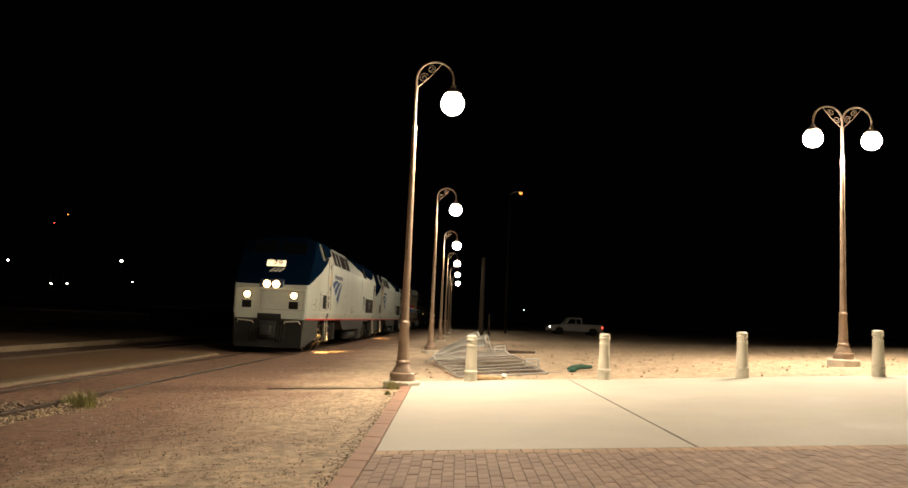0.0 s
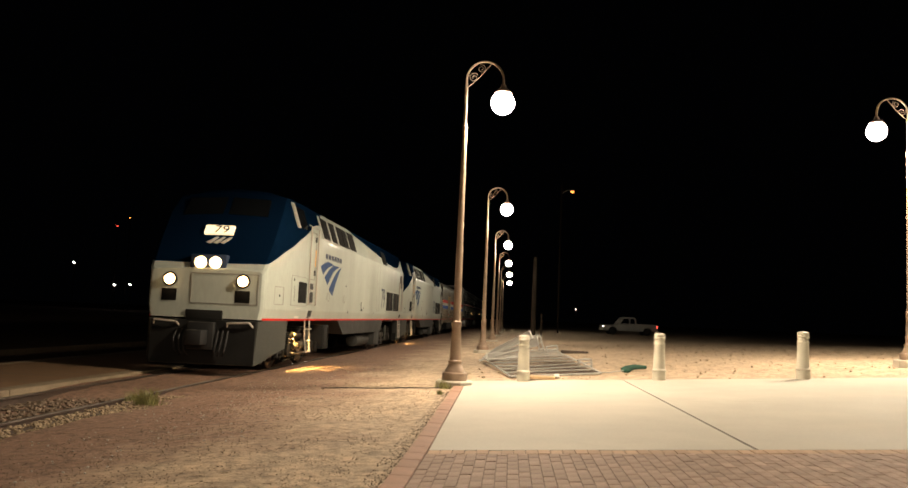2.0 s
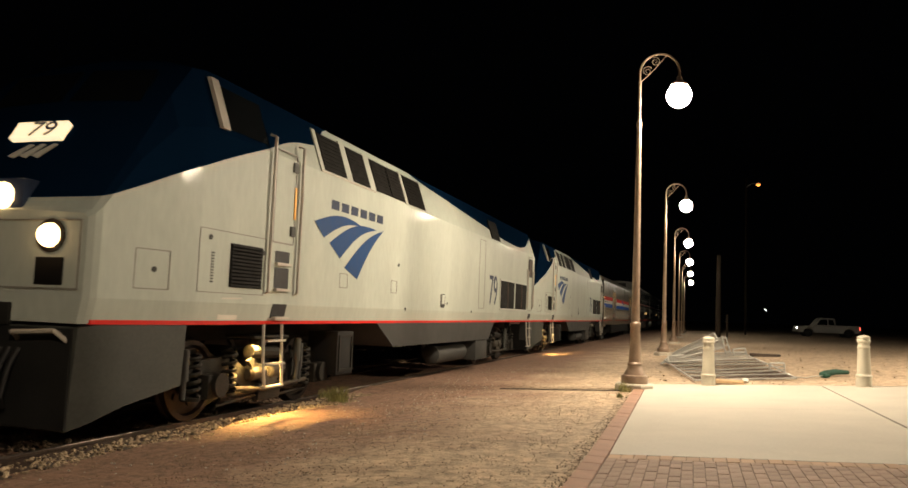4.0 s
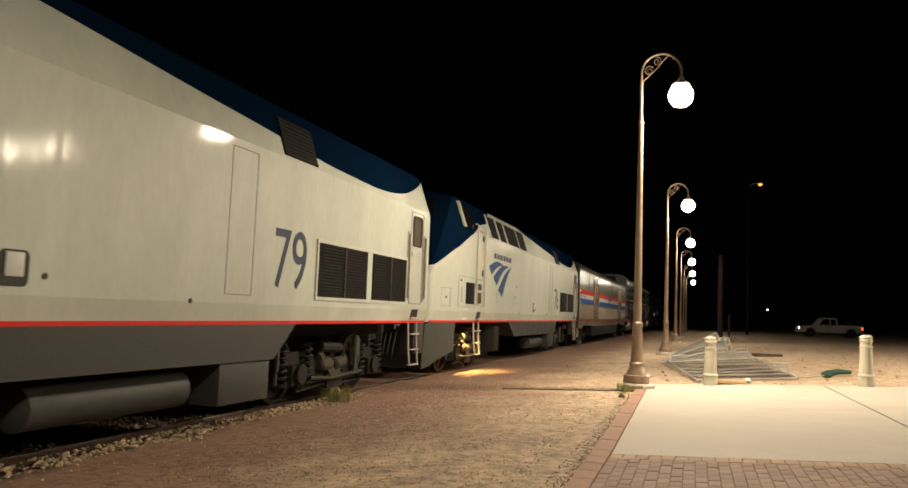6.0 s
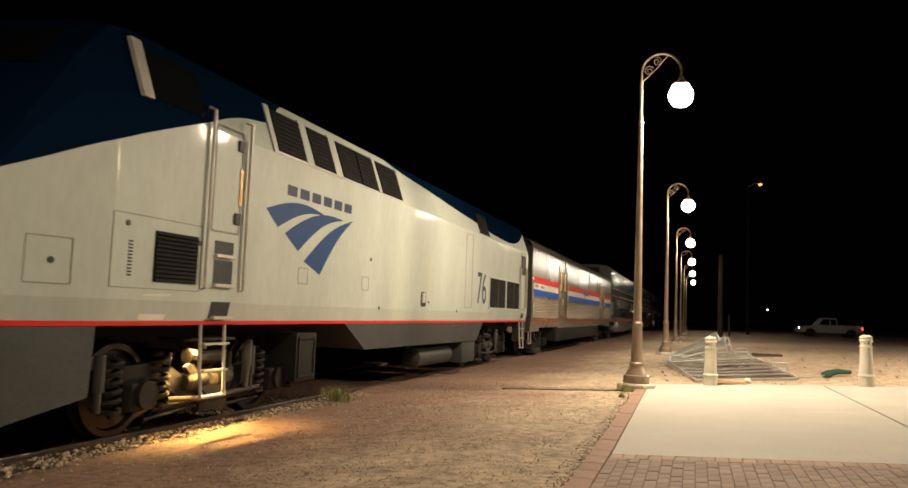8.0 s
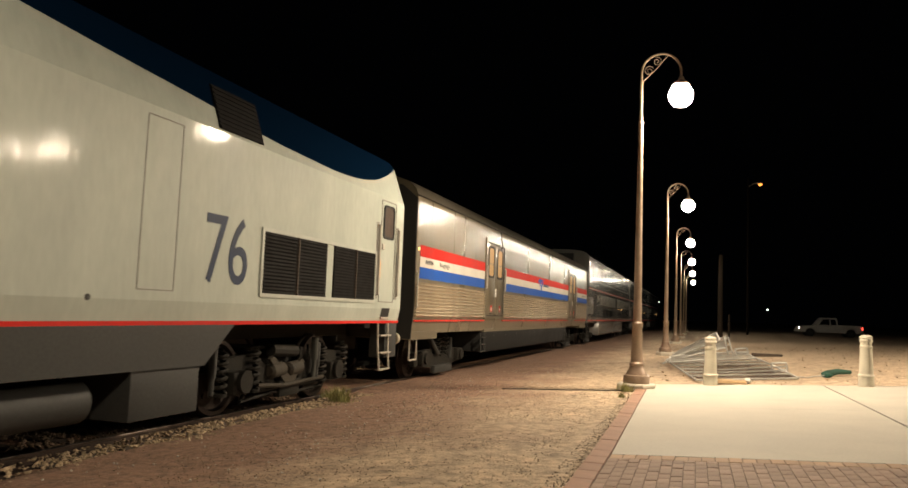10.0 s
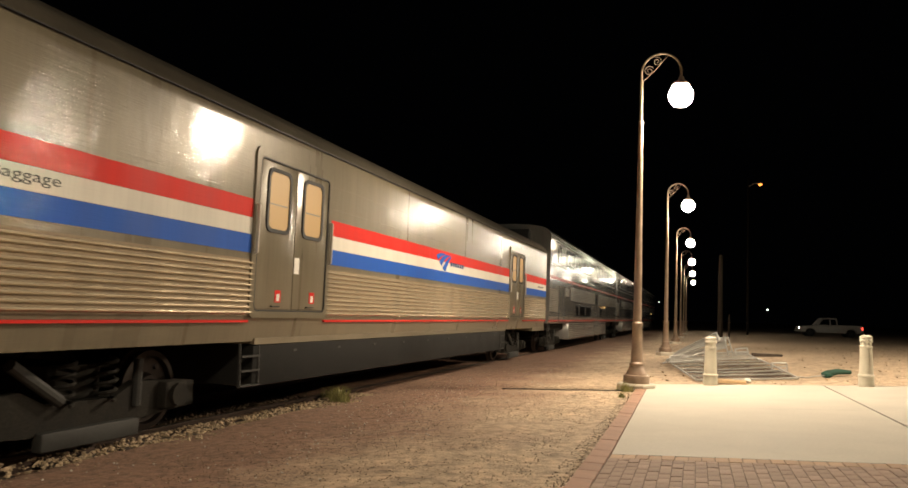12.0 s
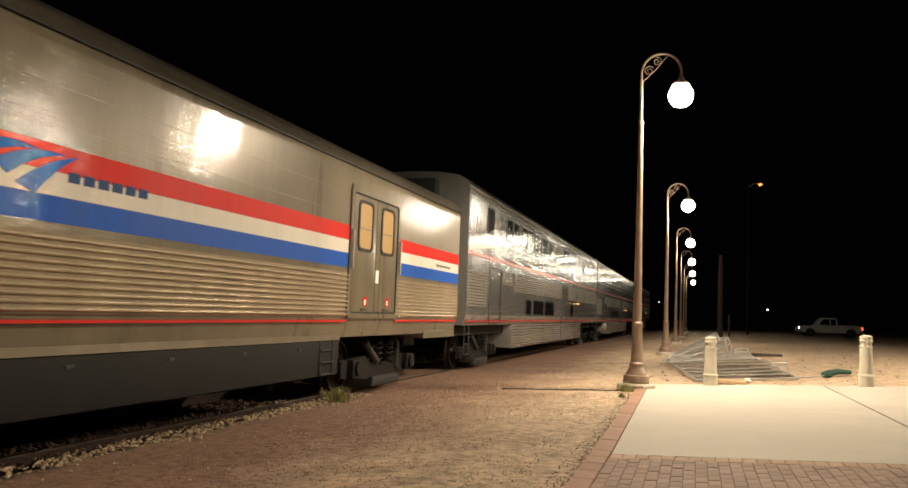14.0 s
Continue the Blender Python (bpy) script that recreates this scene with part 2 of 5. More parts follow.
M_BORDER = material("tan_border_brick", (0.47, 0.31, 0.19), rough=0.85, vary=0.16, scale=6, fine=60, bump=0.3, depth=0.004, islands=0.22)
M_JOINT = material("joint_sand", (0.17, 0.115, 0.075), rough=1.0, vary=0.25, scale=9, bump=0.3)
M_POLE = material("brown_lamp_post", (0.30, 0.215, 0.155), rough=0.42, metal=0.15, vary=0.16, scale=4, fine=40, bump=0.08)
M_BOLLARD = material("cream_bollard_paint", (0.62, 0.58, 0.47), rough=0.5, vary=0.08, scale=5, fine=50, bump=0.1)
M_RAIL = material("rail_steel", (0.09, 0.06, 0.045), rough=0.6, metal=0.4, vary=0.3, scale=5, bump=0.2)
M_RAILTOP = material("rail_head", (0.11, 0.09, 0.075), rough=0.42, metal=0.8, vary=0.12, scale=5, bump=0.05)
M_TIE = material("weathered_sleeper", (0.095, 0.070, 0.052), rough=0.9, vary=0.35, scale=5, fine=40, bump=0.5)
M_STONE = material("ballast_stone", (0.42, 0.32, 0.205), rough=0.9, vary=0.25, scale=14, fine=60, bump=0.3, islands=0.5)
M_STONE_DARK = material("dark_ballast_stone", (0.20, 0.145, 0.10), rough=0.9, vary=0.3, scale=14, fine=60, bump=0.3, islands=0.6)
M_ISLAND = material("island_paving", (0.22, 0.128, 0.066), rough=0.85, vary=0.15, scale=2.2, fine=30, bump=0.2)
M_EDGE = material("dirty_stone_and_flute_backing", (0.26, 0.20, 0.13), rough=0.9, vary=0.2, scale=3, bump=0.2)
M_GALV = material("galvanised_tube", (0.46, 0.455, 0.42), rough=0.5, metal=0.45, vary=0.15, scale=8, bump=0.05)
M_GRASS = material("dry_grass", (0.30, 0.29, 0.11), rough=0.7, vary=0.35, scale=9, bump=0.0, islands=0.35)
M_CARWHITE = material("white_car_paint", (0.52, 0.515, 0.49), rough=0.3, vary=0.05, scale=2, bump=0.02, coat=0.4)
M_GREEN = material("green_canvas", (0.020, 0.085, 0.055), rough=0.8, vary=0.25, scale=9, bump=0.3)
M_CARD = material("brown_cardboard", (0.46, 0.31, 0.16), rough=0.9, vary=0.15, scale=6, bump=0.2)
M_PAPER = material("white_paper", (0.78, 0.77, 0.72), rough=0.8, vary=0.05, bump=0.1)
M_WOOD = material("old_pole_wood", (0.022, 0.017, 0.013), rough=0.95, spec=0.05, vary=0.3, scale=3, bump=0.4, stretch=(1, 1, 0.15))
G_LAMP = glow("lamp_lens_light", (1.0, 0.88, 0.68), 150.0)
G_ORANGE = glow("sodium_lens_light", (1.0, 0.33, 0.06), 2.2)
G_HEAD = glow("headlight_beam", (1.0, 0.62, 0.28), 9.0)
G_BOARD = glow("lit_number_board", (1.0, 0.80, 0.50), 1.1)
G_STEP = glow("step_light_lens", (1.0, 0.58, 0.17), 4300.0)
G_CABIN = glow("lit_interior_blind", (1.0, 0.55, 0.14), 0.24)
G_CABIN.node_tree.nodes["Principled BSDF"].inputs["Base Color"].default_value = (0.22, 0.13, 0.045, 1)
G_MARKER = glow("marker_light_lens", (1.0, 0.58, 0.20), 2.2)
G_FAR = glow("distant_light", (1.0, 0.93, 0.82), 10.0)
G_TAIL = glow("red_lens", (1.0, 0.08, 0.05), 5.0)


# ---------------------------------------------------------------- mesh helpers
def box(bm, x0, x1, y0, y1, z0, z1, bevel=0.0):
    v = [bm.verts.new(p) for p in ((x0, y0, z0), (x1, y0, z0), (x1, y1, z0), (x0, y1, z0), (x0, y0, z1), (x1, y0, z1), (x1, y1, z1), (x0, y1, z1))]
    f = [bm.faces.new([v[i] for i in q]) for q in ((3, 2, 1, 0), (4, 5, 6, 7), (0, 1, 5, 4), (1, 2, 6, 5), (2, 3, 7, 6), (3, 0, 4, 7))]
    if bevel:
        bmesh.ops.bevel(bm, geom=list({e for q in f for e in q.edges}), offset=bevel, segments=2, affect="EDGES", profile=0.5)
    return bm


def loft(bm, rings, close=True, caps=True):
    """Skin between rings that all have the same number of points."""
    vs = [[bm.verts.new(p) for p in r] for r in rings]
    n = len(vs[0])
    for a, b in zip(vs, vs[1:]):
        for i in range(n if close else n - 1):
            j = (i + 1) % n
            bm.faces.new((a[i], a[j], b[j], b[i]))
    if caps:
        bm.faces.new(vs[0][::-1])
        bm.faces.new(vs[-1])
    return bm


def tube(bm, path, radius, n=8):
    """A round bar along a path; radius may be a list."""
    pts = [Vector(p) for p in path]
    rad = radius if isinstance(radius, (list, tuple)) else [radius] * len(pts)
    rings = []
    side = None
    for i, p in enumerate(pts):
        d = (pts[min(i + 1, len(pts) - 1)] - pts[max(i - 1, 0)]).normalized()
        if side is None:
            side = d.orthogonal().normalized()
        side = (side - d * side.dot(d)).normalized()
        up = d.cross(side)
        rings.append([p + (side * math.cos(a) + up * math.sin(a)) * rad[i] for a in (2 * math.pi * k / n for k in range(n))])
    return loft(bm, rings)


def lathe(bm, profile, n=20, x=0.0, y=0.0, z=0.0, flat=1.0):
    return loft(bm, [[(x + r * math.cos(2 * math.pi * k / n), y + r * flat * math.sin(2 * math.pi * k / n), z + h) for k in range(n)] for r, h in profile])


def prism(bm, outline, x0, x1):
    """An outline of (y, z) carried from x0 to x1."""
    return loft(bm, [[(x, y, z) for y, z in outline] for x in (x0, x1)])


def rounded(y0, y1, z0, z1, r, n=4):
    pts = []
    for cy, cz, a0 in ((y1 - r, z0 + r, -90), (y1 - r, z1 - r, 0), (y0 + r, z1 - r, 90), (y0 + r, z0 + r, 180)):
        for k in range(n + 1):
            a = radians(a0 + 90 * k / n)
            pts.append((cy + r * math.cos(a), cz + r * math.sin(a)))
    return pts


def ring_frame(bm, outer, inner, x0, x1):
    """A frame between two outlines with the same number of points."""
    n = len(outer)
    grid = [[bm.verts.new((x, y, z)) for y, z in o] for o, x in ((outer, x0), (outer, x1), (inner, x1), (inner, x0))]
    for a, b in zip(grid, grid[1:] + grid[:1]):
        for i in range(n):
            bm.faces.new((a[i], a[(i + 1) % n], b[(i + 1) % n], b[i]))
    return bm


def mesh_of(name, bm, mat, sharp=35):
    bmesh.ops.recalc_face_normals(bm, faces=bm.faces)
    me = bpy.data.meshes.new(name)
    bm.to_mesh(me)
    bm.free()
    me.materials.append(mat)
    me.polygons.foreach_set("use_smooth", [True] * len(me.polygons))
    me.set_sharp_from_angle(angle=radians(sharp))
    return me


def part(name, bm, mat, parent=None, label="", at=None, sharp=35):
    ob = new(name, mesh_of(name, bm, mat, sharp))
    if parent is not None:
        ob.parent = parent
    if at is not None:
        ob.location = at
    if label:
        ob["label"] = label
    return ob


def thing(name, x, y, z, label, category, group="", kind=""):
    ob = new(name)
    ob.empty_display_size = 0.3
    ob.location = (x, y, z)
    return tagged(ob, label, category, group, kind)


def B():
    return bmesh.new()


def figures_on(text, mat, parent, place):
    """Figures whose points (u, w from 0 to 1, d thickness) are set by place."""
    cu = bpy.data.curves.new("figures", "FONT")
    cu.body, cu.extrude = text, 0.002
    tmp = bpy.data.objects.new("figures", cu)
    scene.collection.objects.link(tmp)
    me = bpy.data.meshes.new_from_object(tmp.evaluated_get(bpy.context.evaluated_depsgraph_get()))
    bpy.data.objects.remove(tmp)
    co = np.array([v.co[:] for v in me.vertices])
    lo, hi = co.min(0), co.max(0)
    for v in me.vertices:
        v.co = place((v.co.x - lo[0]) / (hi[0] - lo[0]), (v.co.y - lo[1]) / (hi[1] - lo[1]), 0.004 if v.co.z > 0 else 0.0)
    me.materials.clear()
    me.materials.append(mat)
    ob = new("number", me)
    ob.parent = parent
    return ob


# ---------------------------------------------------------------- ground, slab, tracks
def ground_height(x, y):
    far = min(1.0, max(0.0, (y - 22) / 38))
    near = rise(min(x, -1.0))
    return near + (rise(x) - near) * (1 - 0.8 * far)


def build_ground():
    xs = [-400, -120, -60, -30, -20] + [-16 + 0.5 * i for i in range(20)] + [-6 + 0.2 * i for i in range(30)] + [0.5 * i for i in range(43)] + [26, 35, 60, 120, 400]
    ys = [-300, -80, -30, -12] + [-6 + 0.3 * i for i in range(105)] + [26 + 0.8 * i for i in range(30)] + [55, 65, 80, 110, 160, 300, 900]
    bm = B()
    grid = []
    for y in ys:
        row = []
        for x in xs:
            z = ground_height(x, y) - 0.02
            if -16 < x < 21 and -6 < y < 48:
                z += 0.022 * noise.noise((x * 0.7, y * 0.7, 0)) + 0.018 * noise.noise((x * 2.1, y * 2.1, 4))
            fill = min(1.0, max(0.0, (y - 12.2) / 1.6 + 0.6 * noise.noise((x * 1.5, y * 0.8, 9))))
            if -8.1 < x < -5.5:
                z = -0.15 + 0.115 * fill + 0.02 * noise.noise((x * 3, y * 3, 1))
            elif -13.2 < x < -11.0:
                z = -0.13
            elif x > -0.85 and y < 15.3:
                z = rise(x) - 0.09
            elif x > -1.5 and y < 15.3:
                z = rise(x) - 0.03 + 0.012 * noise.noise((x * 2.1, y * 2.1, 4))
            row.append(bm.verts.new((x, y, z)))
        grid.append(row)
    for a, b in zip(grid, grid[1:]):
        for i in range(len(xs) - 1):
            bm.faces.new((a[i], a[i + 1], b[i + 1], b[i]))
    return tagged(part("ground", bm, M_GROUND), "reddish dirt and tan gravel railway yard", "ground", kind="structure")


build_ground()


def build_slab():
    slab = thing("pavement_slab", 0, 0, 0, "pale cream concrete platform slab with a dark joint", "pavement", kind="structure")
    for x0, x1, x0b, x1b in ((-0.72, 2.247, -0.829, 2.197), (2.281, 11.72, 2.226, 11.72)):
        for y0, y1 in ((FRONT, 11.38), (11.385, BACK)):
            f0, f1 = (y0 - FRONT) / (BACK - FRONT), (y1 - FRONT) / (BACK - FRONT)
            a, b = x0 + (x0b - x0) * f0, x1 + (x1b - x1) * f0
            c, d = x0 + (x0b - x0) * f1, x1 + (x1b - x1) * f1
            bm = B()
            loft(bm, [[(a, y0, rise(a) - 0.12), (b, y0, rise(b) - 0.12), (d, y1, rise(d) - 0.12), (c, y1, rise(c) - 0.12)],
                      [(a, y0, rise(a)), (b, y0, rise(b)), (d, y1, rise(d)), (c, y1, rise(c))]])
            part("slab", bm, M_CONCRETE, slab)
    bm = B()
    loft(bm, [[(2.235, FRONT, rise(2.235) + z), (2.293, FRONT, rise(2.293) + z), (2.243, BACK, rise(2.243) + z), (2.185, BACK, rise(2.185) + z)] for z in (-0.1, -0.012)])
    part("joint_filler", bm, M_BLACK, slab, "dark joint filler")
    return slab


build_slab()


def track(x, name, y0, y1):
    t = thing(name, x, 0, 0, "railway track with worn rails on wooden sleepers", "track", kind="structure")
    for side in (-0.7525, 0.7525):
        web, head_ = B(), B()
        prof = [(-0.075, -0.16), (0.075, -0.16), (0.075, -0.145), (0.012, -0.125), (0.012, -0.04), (0.036, -0.03), (0.036, -0.006), (-0.036, -0.006), (-0.036, -0.03), (-0.012, -0.04), (-0.012, -0.125), (-0.075, -0.145)]
        loft(web, [[(side + a, y, b) for a, b in prof] for y in (y0, y1)])
        part("rail", web, M_RAIL, t)
        loft(head_, [[(side + a, y, b) for a, b in ((-0.034, -0.008), (0.034, -0.008), (0.030, 0.0), (-0.030, 0.0))] for y in (y0, y1)])
        part("rail_head", head_, M_RAILTOP, t, "worn shiny running surface")
    bm = B()
    box(bm, -1.3, 1.3, -0.11, 0.11, -0.30, -0.155)
    me = mesh_of("sleeper", bm, M_TIE)
    for k in range(110):
        ob = new("sleeper", me)
        ob.parent = t
        ob.location = (random.uniform(-0.05, 0.05), -6 + 0.55 * k, random.uniform(0, 0.02))
    return t


track(TRAIN_X, "track_1", -60, 400)
track(-12.1, "track_2", -60, 400)


def build_island():
    isl = thing("pavement_island", 0, 0, 0, "narrow paved island platform between the tracks", "platform", kind="structure")
    bm = B()
    box(bm, -11.25, -8.36, -30, 27.0, -0.25, 0.014)
    part("paving", bm, M_ISLAND, isl)
    for x0, x1 in ((-8.352, -7.98), (-11.5, -11.258)):
        for k in range(28):
            bm = B()
            box(bm, x0, x1, -30 + 2.0 * k + 0.006, -28 + 2.0 * k - 0.006, -0.25, 0.022, 0.012)
            part("edge_stone", bm, M_EDGE, isl)
    far = thing("pavement_far", 0, 0, 0, "pale concrete edge of the far platform", "platform", kind="structure")
    bm = B()
    box(bm, -13.7, -13.4, -30, 44.0, -0.2, 0.12, 0.02)
    part("edge_stone", bm, M_EDGE, far)
    bm = B()
    box(bm, -19.0, -13.71, -30, 44.0, -0.2, 0.10)
    part("paving", bm, M_ISLAND, far)


build_island()


# ---------------------------------------------------------------- lamps
def scroll(bm, cx, cz, r, turns, a0, radius, flip=1):
    path = []
    for k in range(22):
        f = k / 21
        a = a0 + flip * f * turns * 2 * math.pi
        path.append((cx + r * (1 - 0.8 * f) * math.cos(a), 0, cz + r * (1 - 0.8 * f) * math.sin(a)))
    tube(bm, path, radius, 6)


def lamp_arm(post, side, top):
    """A hooped arm with scrollwork and a hanging lantern; side is 1 or -1."""
    bm = B()
    r = 0.425
    tube(bm, [(0, 0, top - 0.25)] + [(side * (r - r * math.cos(a)), 0, top - 0.05 + 0.43 * math.sin(a)) for a in (math.pi * k / 24 for k in range(25))] + [(side * 2 * r, 0, top - 0.25)], 0.027, 10)
    arm = part("arm", bm, M_POLE, post)
    bm = B()
    scroll(bm, side * 0.16, top + 0.00, 0.115, 1.6, 0.5, 0.009, side)
    scroll(bm, side * 0.33, top + 0.21, 0.105, 1.6, 2.0, 0.009, -side)
    tube(bm, [(side * 0.02, 0, top - 0.24), (side * 0.16, 0, top - 0.12), (side * 0.33, 0, top + 0.05), (side * 0.56, 0, top + 0.33)], 0.009, 6)
    part("scrollwork", bm, M_POLE, arm, "curled wrought-iron scrolls")
    bm = B()
    lathe(bm, [(0.03, 0.30), (0.06, 0.28), (0.07, 0.20), (0.13, 0.17), (0.19, 0.11), (0.20, 0.085), (0.18, 0.08)], 20, side * 2 * r, 0, top - 0.45)
    part("lantern_hood", bm, M_POLE, arm)
    bm = B()
    lathe(bm, [(0.265 * math.sin(0.75 + 2.36 * k / 12), 0.265 * math.cos(0.75 + 2.36 * k / 12)) for k in range(13)], 24, side * 2 * r, 0, top - 0.59)
    part("lantern_lens", bm, G_LAMP, arm, "glowing warm white lens")


def resize(ob, k):
    """Scales the meshes of a thing's parts about its origin."""
    for o in ob.children_recursive:
        o.data.transform(Matrix.Scale(k, 4))
        o.data.update()


def lamp_post(x, y, z, double=False, height=7.03, name="platform_lamp"):
    label = "tall brown double-arm platform lamp with two lit lanterns" if double else "tall brown platform lamp with a hooped scroll arm, lit"
    post = thing(name, x, y, z, label, "street lamp", "platform lamps")
    bm = B()
    loft(bm, [[(r * math.cos(2 * math.pi * k / 8 + 0.39), r * math.sin(2 * math.pi * k / 8 + 0.39), h) for k in range(8)] for r, h in ((0.43, -0.25), (0.43, 0.075), (0.405, 0.105))])
    part("footing", bm, M_CONCRETE, post, "octagonal concrete footing")
    bm = B()
    lathe(bm, [(0.275, 0.105), (0.28, 0.13), (0.28, 0.25), (0.27, 0.275), (0.225, 0.285), (0.215, 0.33), (0.165, 0.42), (0.150, 0.48), (0.160, 0.50), (0.158, 0.53), (0.132, 0.56), (0.118, 0.85), (0.104, 1.30), (0.116, 1.32), (0.116, 1.40), (0.092, 1.43)], 20)
    part("base", bm, M_POLE, post, "flared base with moulded rings")
    bm = B()
    lathe(bm, [(0.090, 1.43), (0.070, 3.4), (0.053, 5.78), (0.062, 5.80), (0.062, 5.87), (0.040, 5.90), (0.033, height - 0.35), (0.038, height - 0.32), (0.038, height - 0.24), (0.02, height - 0.2)], 18)
    part("pole", bm, M_POLE, post, "long tapered pole")
    lamp_arm(post, 1, height)
    if double:
        lamp_arm(post, -1, height)
    resize(post, YARD)
    return post


LAMP_Z = rise(LAMP_X)
lamp = lamp_post(LAMP_X, LAMP_ROW[0], LAMP_Z)
for y in LAMP_ROW[1:]:
    copy_thing(lamp, pose(LAMP_X, y, LAMP_Z))
DOUBLE = (9.14, 18.50, rise(9.14) + 0.067)
lamp_post(*DOUBLE, double=True)
ARM, HEAD = 0.711, 5.055
for k, y in enumerate(LAMP_ROW[:5]):
    lantern_light(LAMP_X + ARM, y, LAMP_Z + HEAD, LAMP_POWER * (0.80, 0.42, 0.28, 0.08, 0.04)[k])
copy_thing(lamp, pose(LAMP_X, 0.1, LAMP_Z))
lantern_light(LAMP_X + ARM, 0.1, LAMP_Z + HEAD, LAMP_POWER * 0.34)
for s in (-ARM, ARM):
    lantern_light(DOUBLE[0] + s, DOUBLE[1], DOUBLE[2] + HEAD, LAMP_POWER * 0.64, 0.22)


# ---------------------------------------------------------------- bollards
def bollard(x, y):
    b = thing("bollard", x, y, rise(x), "cream painted ornamental bollard with ringed top", "bollard", "bollards along the slab")
    bm = B()
    lathe(bm, [(0.155, -0.05), (0.155, 0.02), (0.15, 0.19), (0.162, 0.20), (0.165, 0.235), (0.14, 0.26), (0.137, 0.30), (0.118, 0.80)], 20)
    part("shaft", bm, M_BOLLARD, b)
    bm = B()
    lathe(bm, [(0.118, 0.80), (0.128, 0.81), (0.128, 0.845), (0.112, 0.855), (0.110, 0.925), (0.128, 0.935), (0.132, 0.97), (0.118, 0.985), (0.118, 1.0), (0.126, 1.01), (0.122, 1.045), (0.09, 1.07), (0.0, 1.078)], 20)
    part("cap", bm, M_BOLLARD, b)
    resize(b, YARD)
    return b


first = bollard(0.276, 15.28)
for x in (2.88, 5.574, 8.228, 10.88):
    copy_thing(first, pose(x, 15.28, rise(x)))


# ---------------------------------------------------------------- heap of fallen fence panels
def fence_panel(p00, p10, p11, p01, bars, wires=0):
    """A panel between four corners, with tubes across and thin wires along it."""
    o = Vector(p00)
    p = thing("fence_panel", *p00, "fallen galvanised steel barrier panel lying in a heap", "barrier", "heap of barrier panels")
    a, b, c, d = (Vector(q) - o for q in (p00, p10, p11, p01))
    for name, q, r in (("rail", a, b), ("rail", b, c), ("rail", c, d), ("rail", d, a)):
        bm = B()
        tube(bm, [q, q.lerp(r, 0.5) + Vector((0, 0, random.uniform(-0.02, 0.02))), r], 0.021, 8)
        part(name, bm, M_GALV, p)
    for k in range(bars):
        f = (k + 1) / (bars + 1)
        q, r = a.lerp(d, f), b.lerp(c, f)
        bm = B()
        tube(bm, [q, q.lerp(r, 0.45) + Vector((0, 0, random.uniform(-0.05, 0.03))), r], 0.017, 6)
        part("bar", bm, M_GALV, p)
    if wires:
        bm = B()
        for k in range(wires):
            f = (k + 1) / (wires + 1)
            q, r = a.lerp(b, f), d.lerp(c, f)
            tube(bm, [q, q.lerp(r, 0.5) - Vector((0, 0, 0.05)), r], 0.005, 4)
        ob = part("wire_mesh", bm, M_RAIL, p)
        ob["kind"] = "stuff"
    return p


fence_panel((0.042, 16.029, 0.328), (1.967, 16.866, 0.429), (1.59, 22.264, 0.546), (-0.737, 22.264, 0.362), 5, 70)
fence_panel((-0.603, 20.59, 0.412), (1.465, 21.092, 0.596), (1.339, 22.934, 0.68), (-0.67, 22.599, 0.462), 3)
fence_panel((-0.837, 22.013, 0.295), (0.795, 22.18, 0.797), (0.82, 23.687, 1.065), (-0.603, 24.189, 0.412), 10)
fence_panel((-0.77, 22.766, 0.345), (0.67, 23.101, 0.964), (0.603, 24.775, 1.148), (-0.502, 24.943, 0.529), 7)
fence_panel((0.879, 22.264, 0.496), (1.021, 22.515, 0.496), (0.854, 22.515, 1.065), (0.737, 22.264, 1.04), 2)
fence_panel((1.088, 22.013, 0.454), (1.423, 22.348, 0.454), (1.339, 22.515, 0.797), (1.021, 22.18, 0.763), 3)
fence_panel((1.691, 19.251, 0.378), (2.026, 19.418, 0.395), (2.009, 19.418, 0.596), (1.674, 19.251, 0.579), 2)


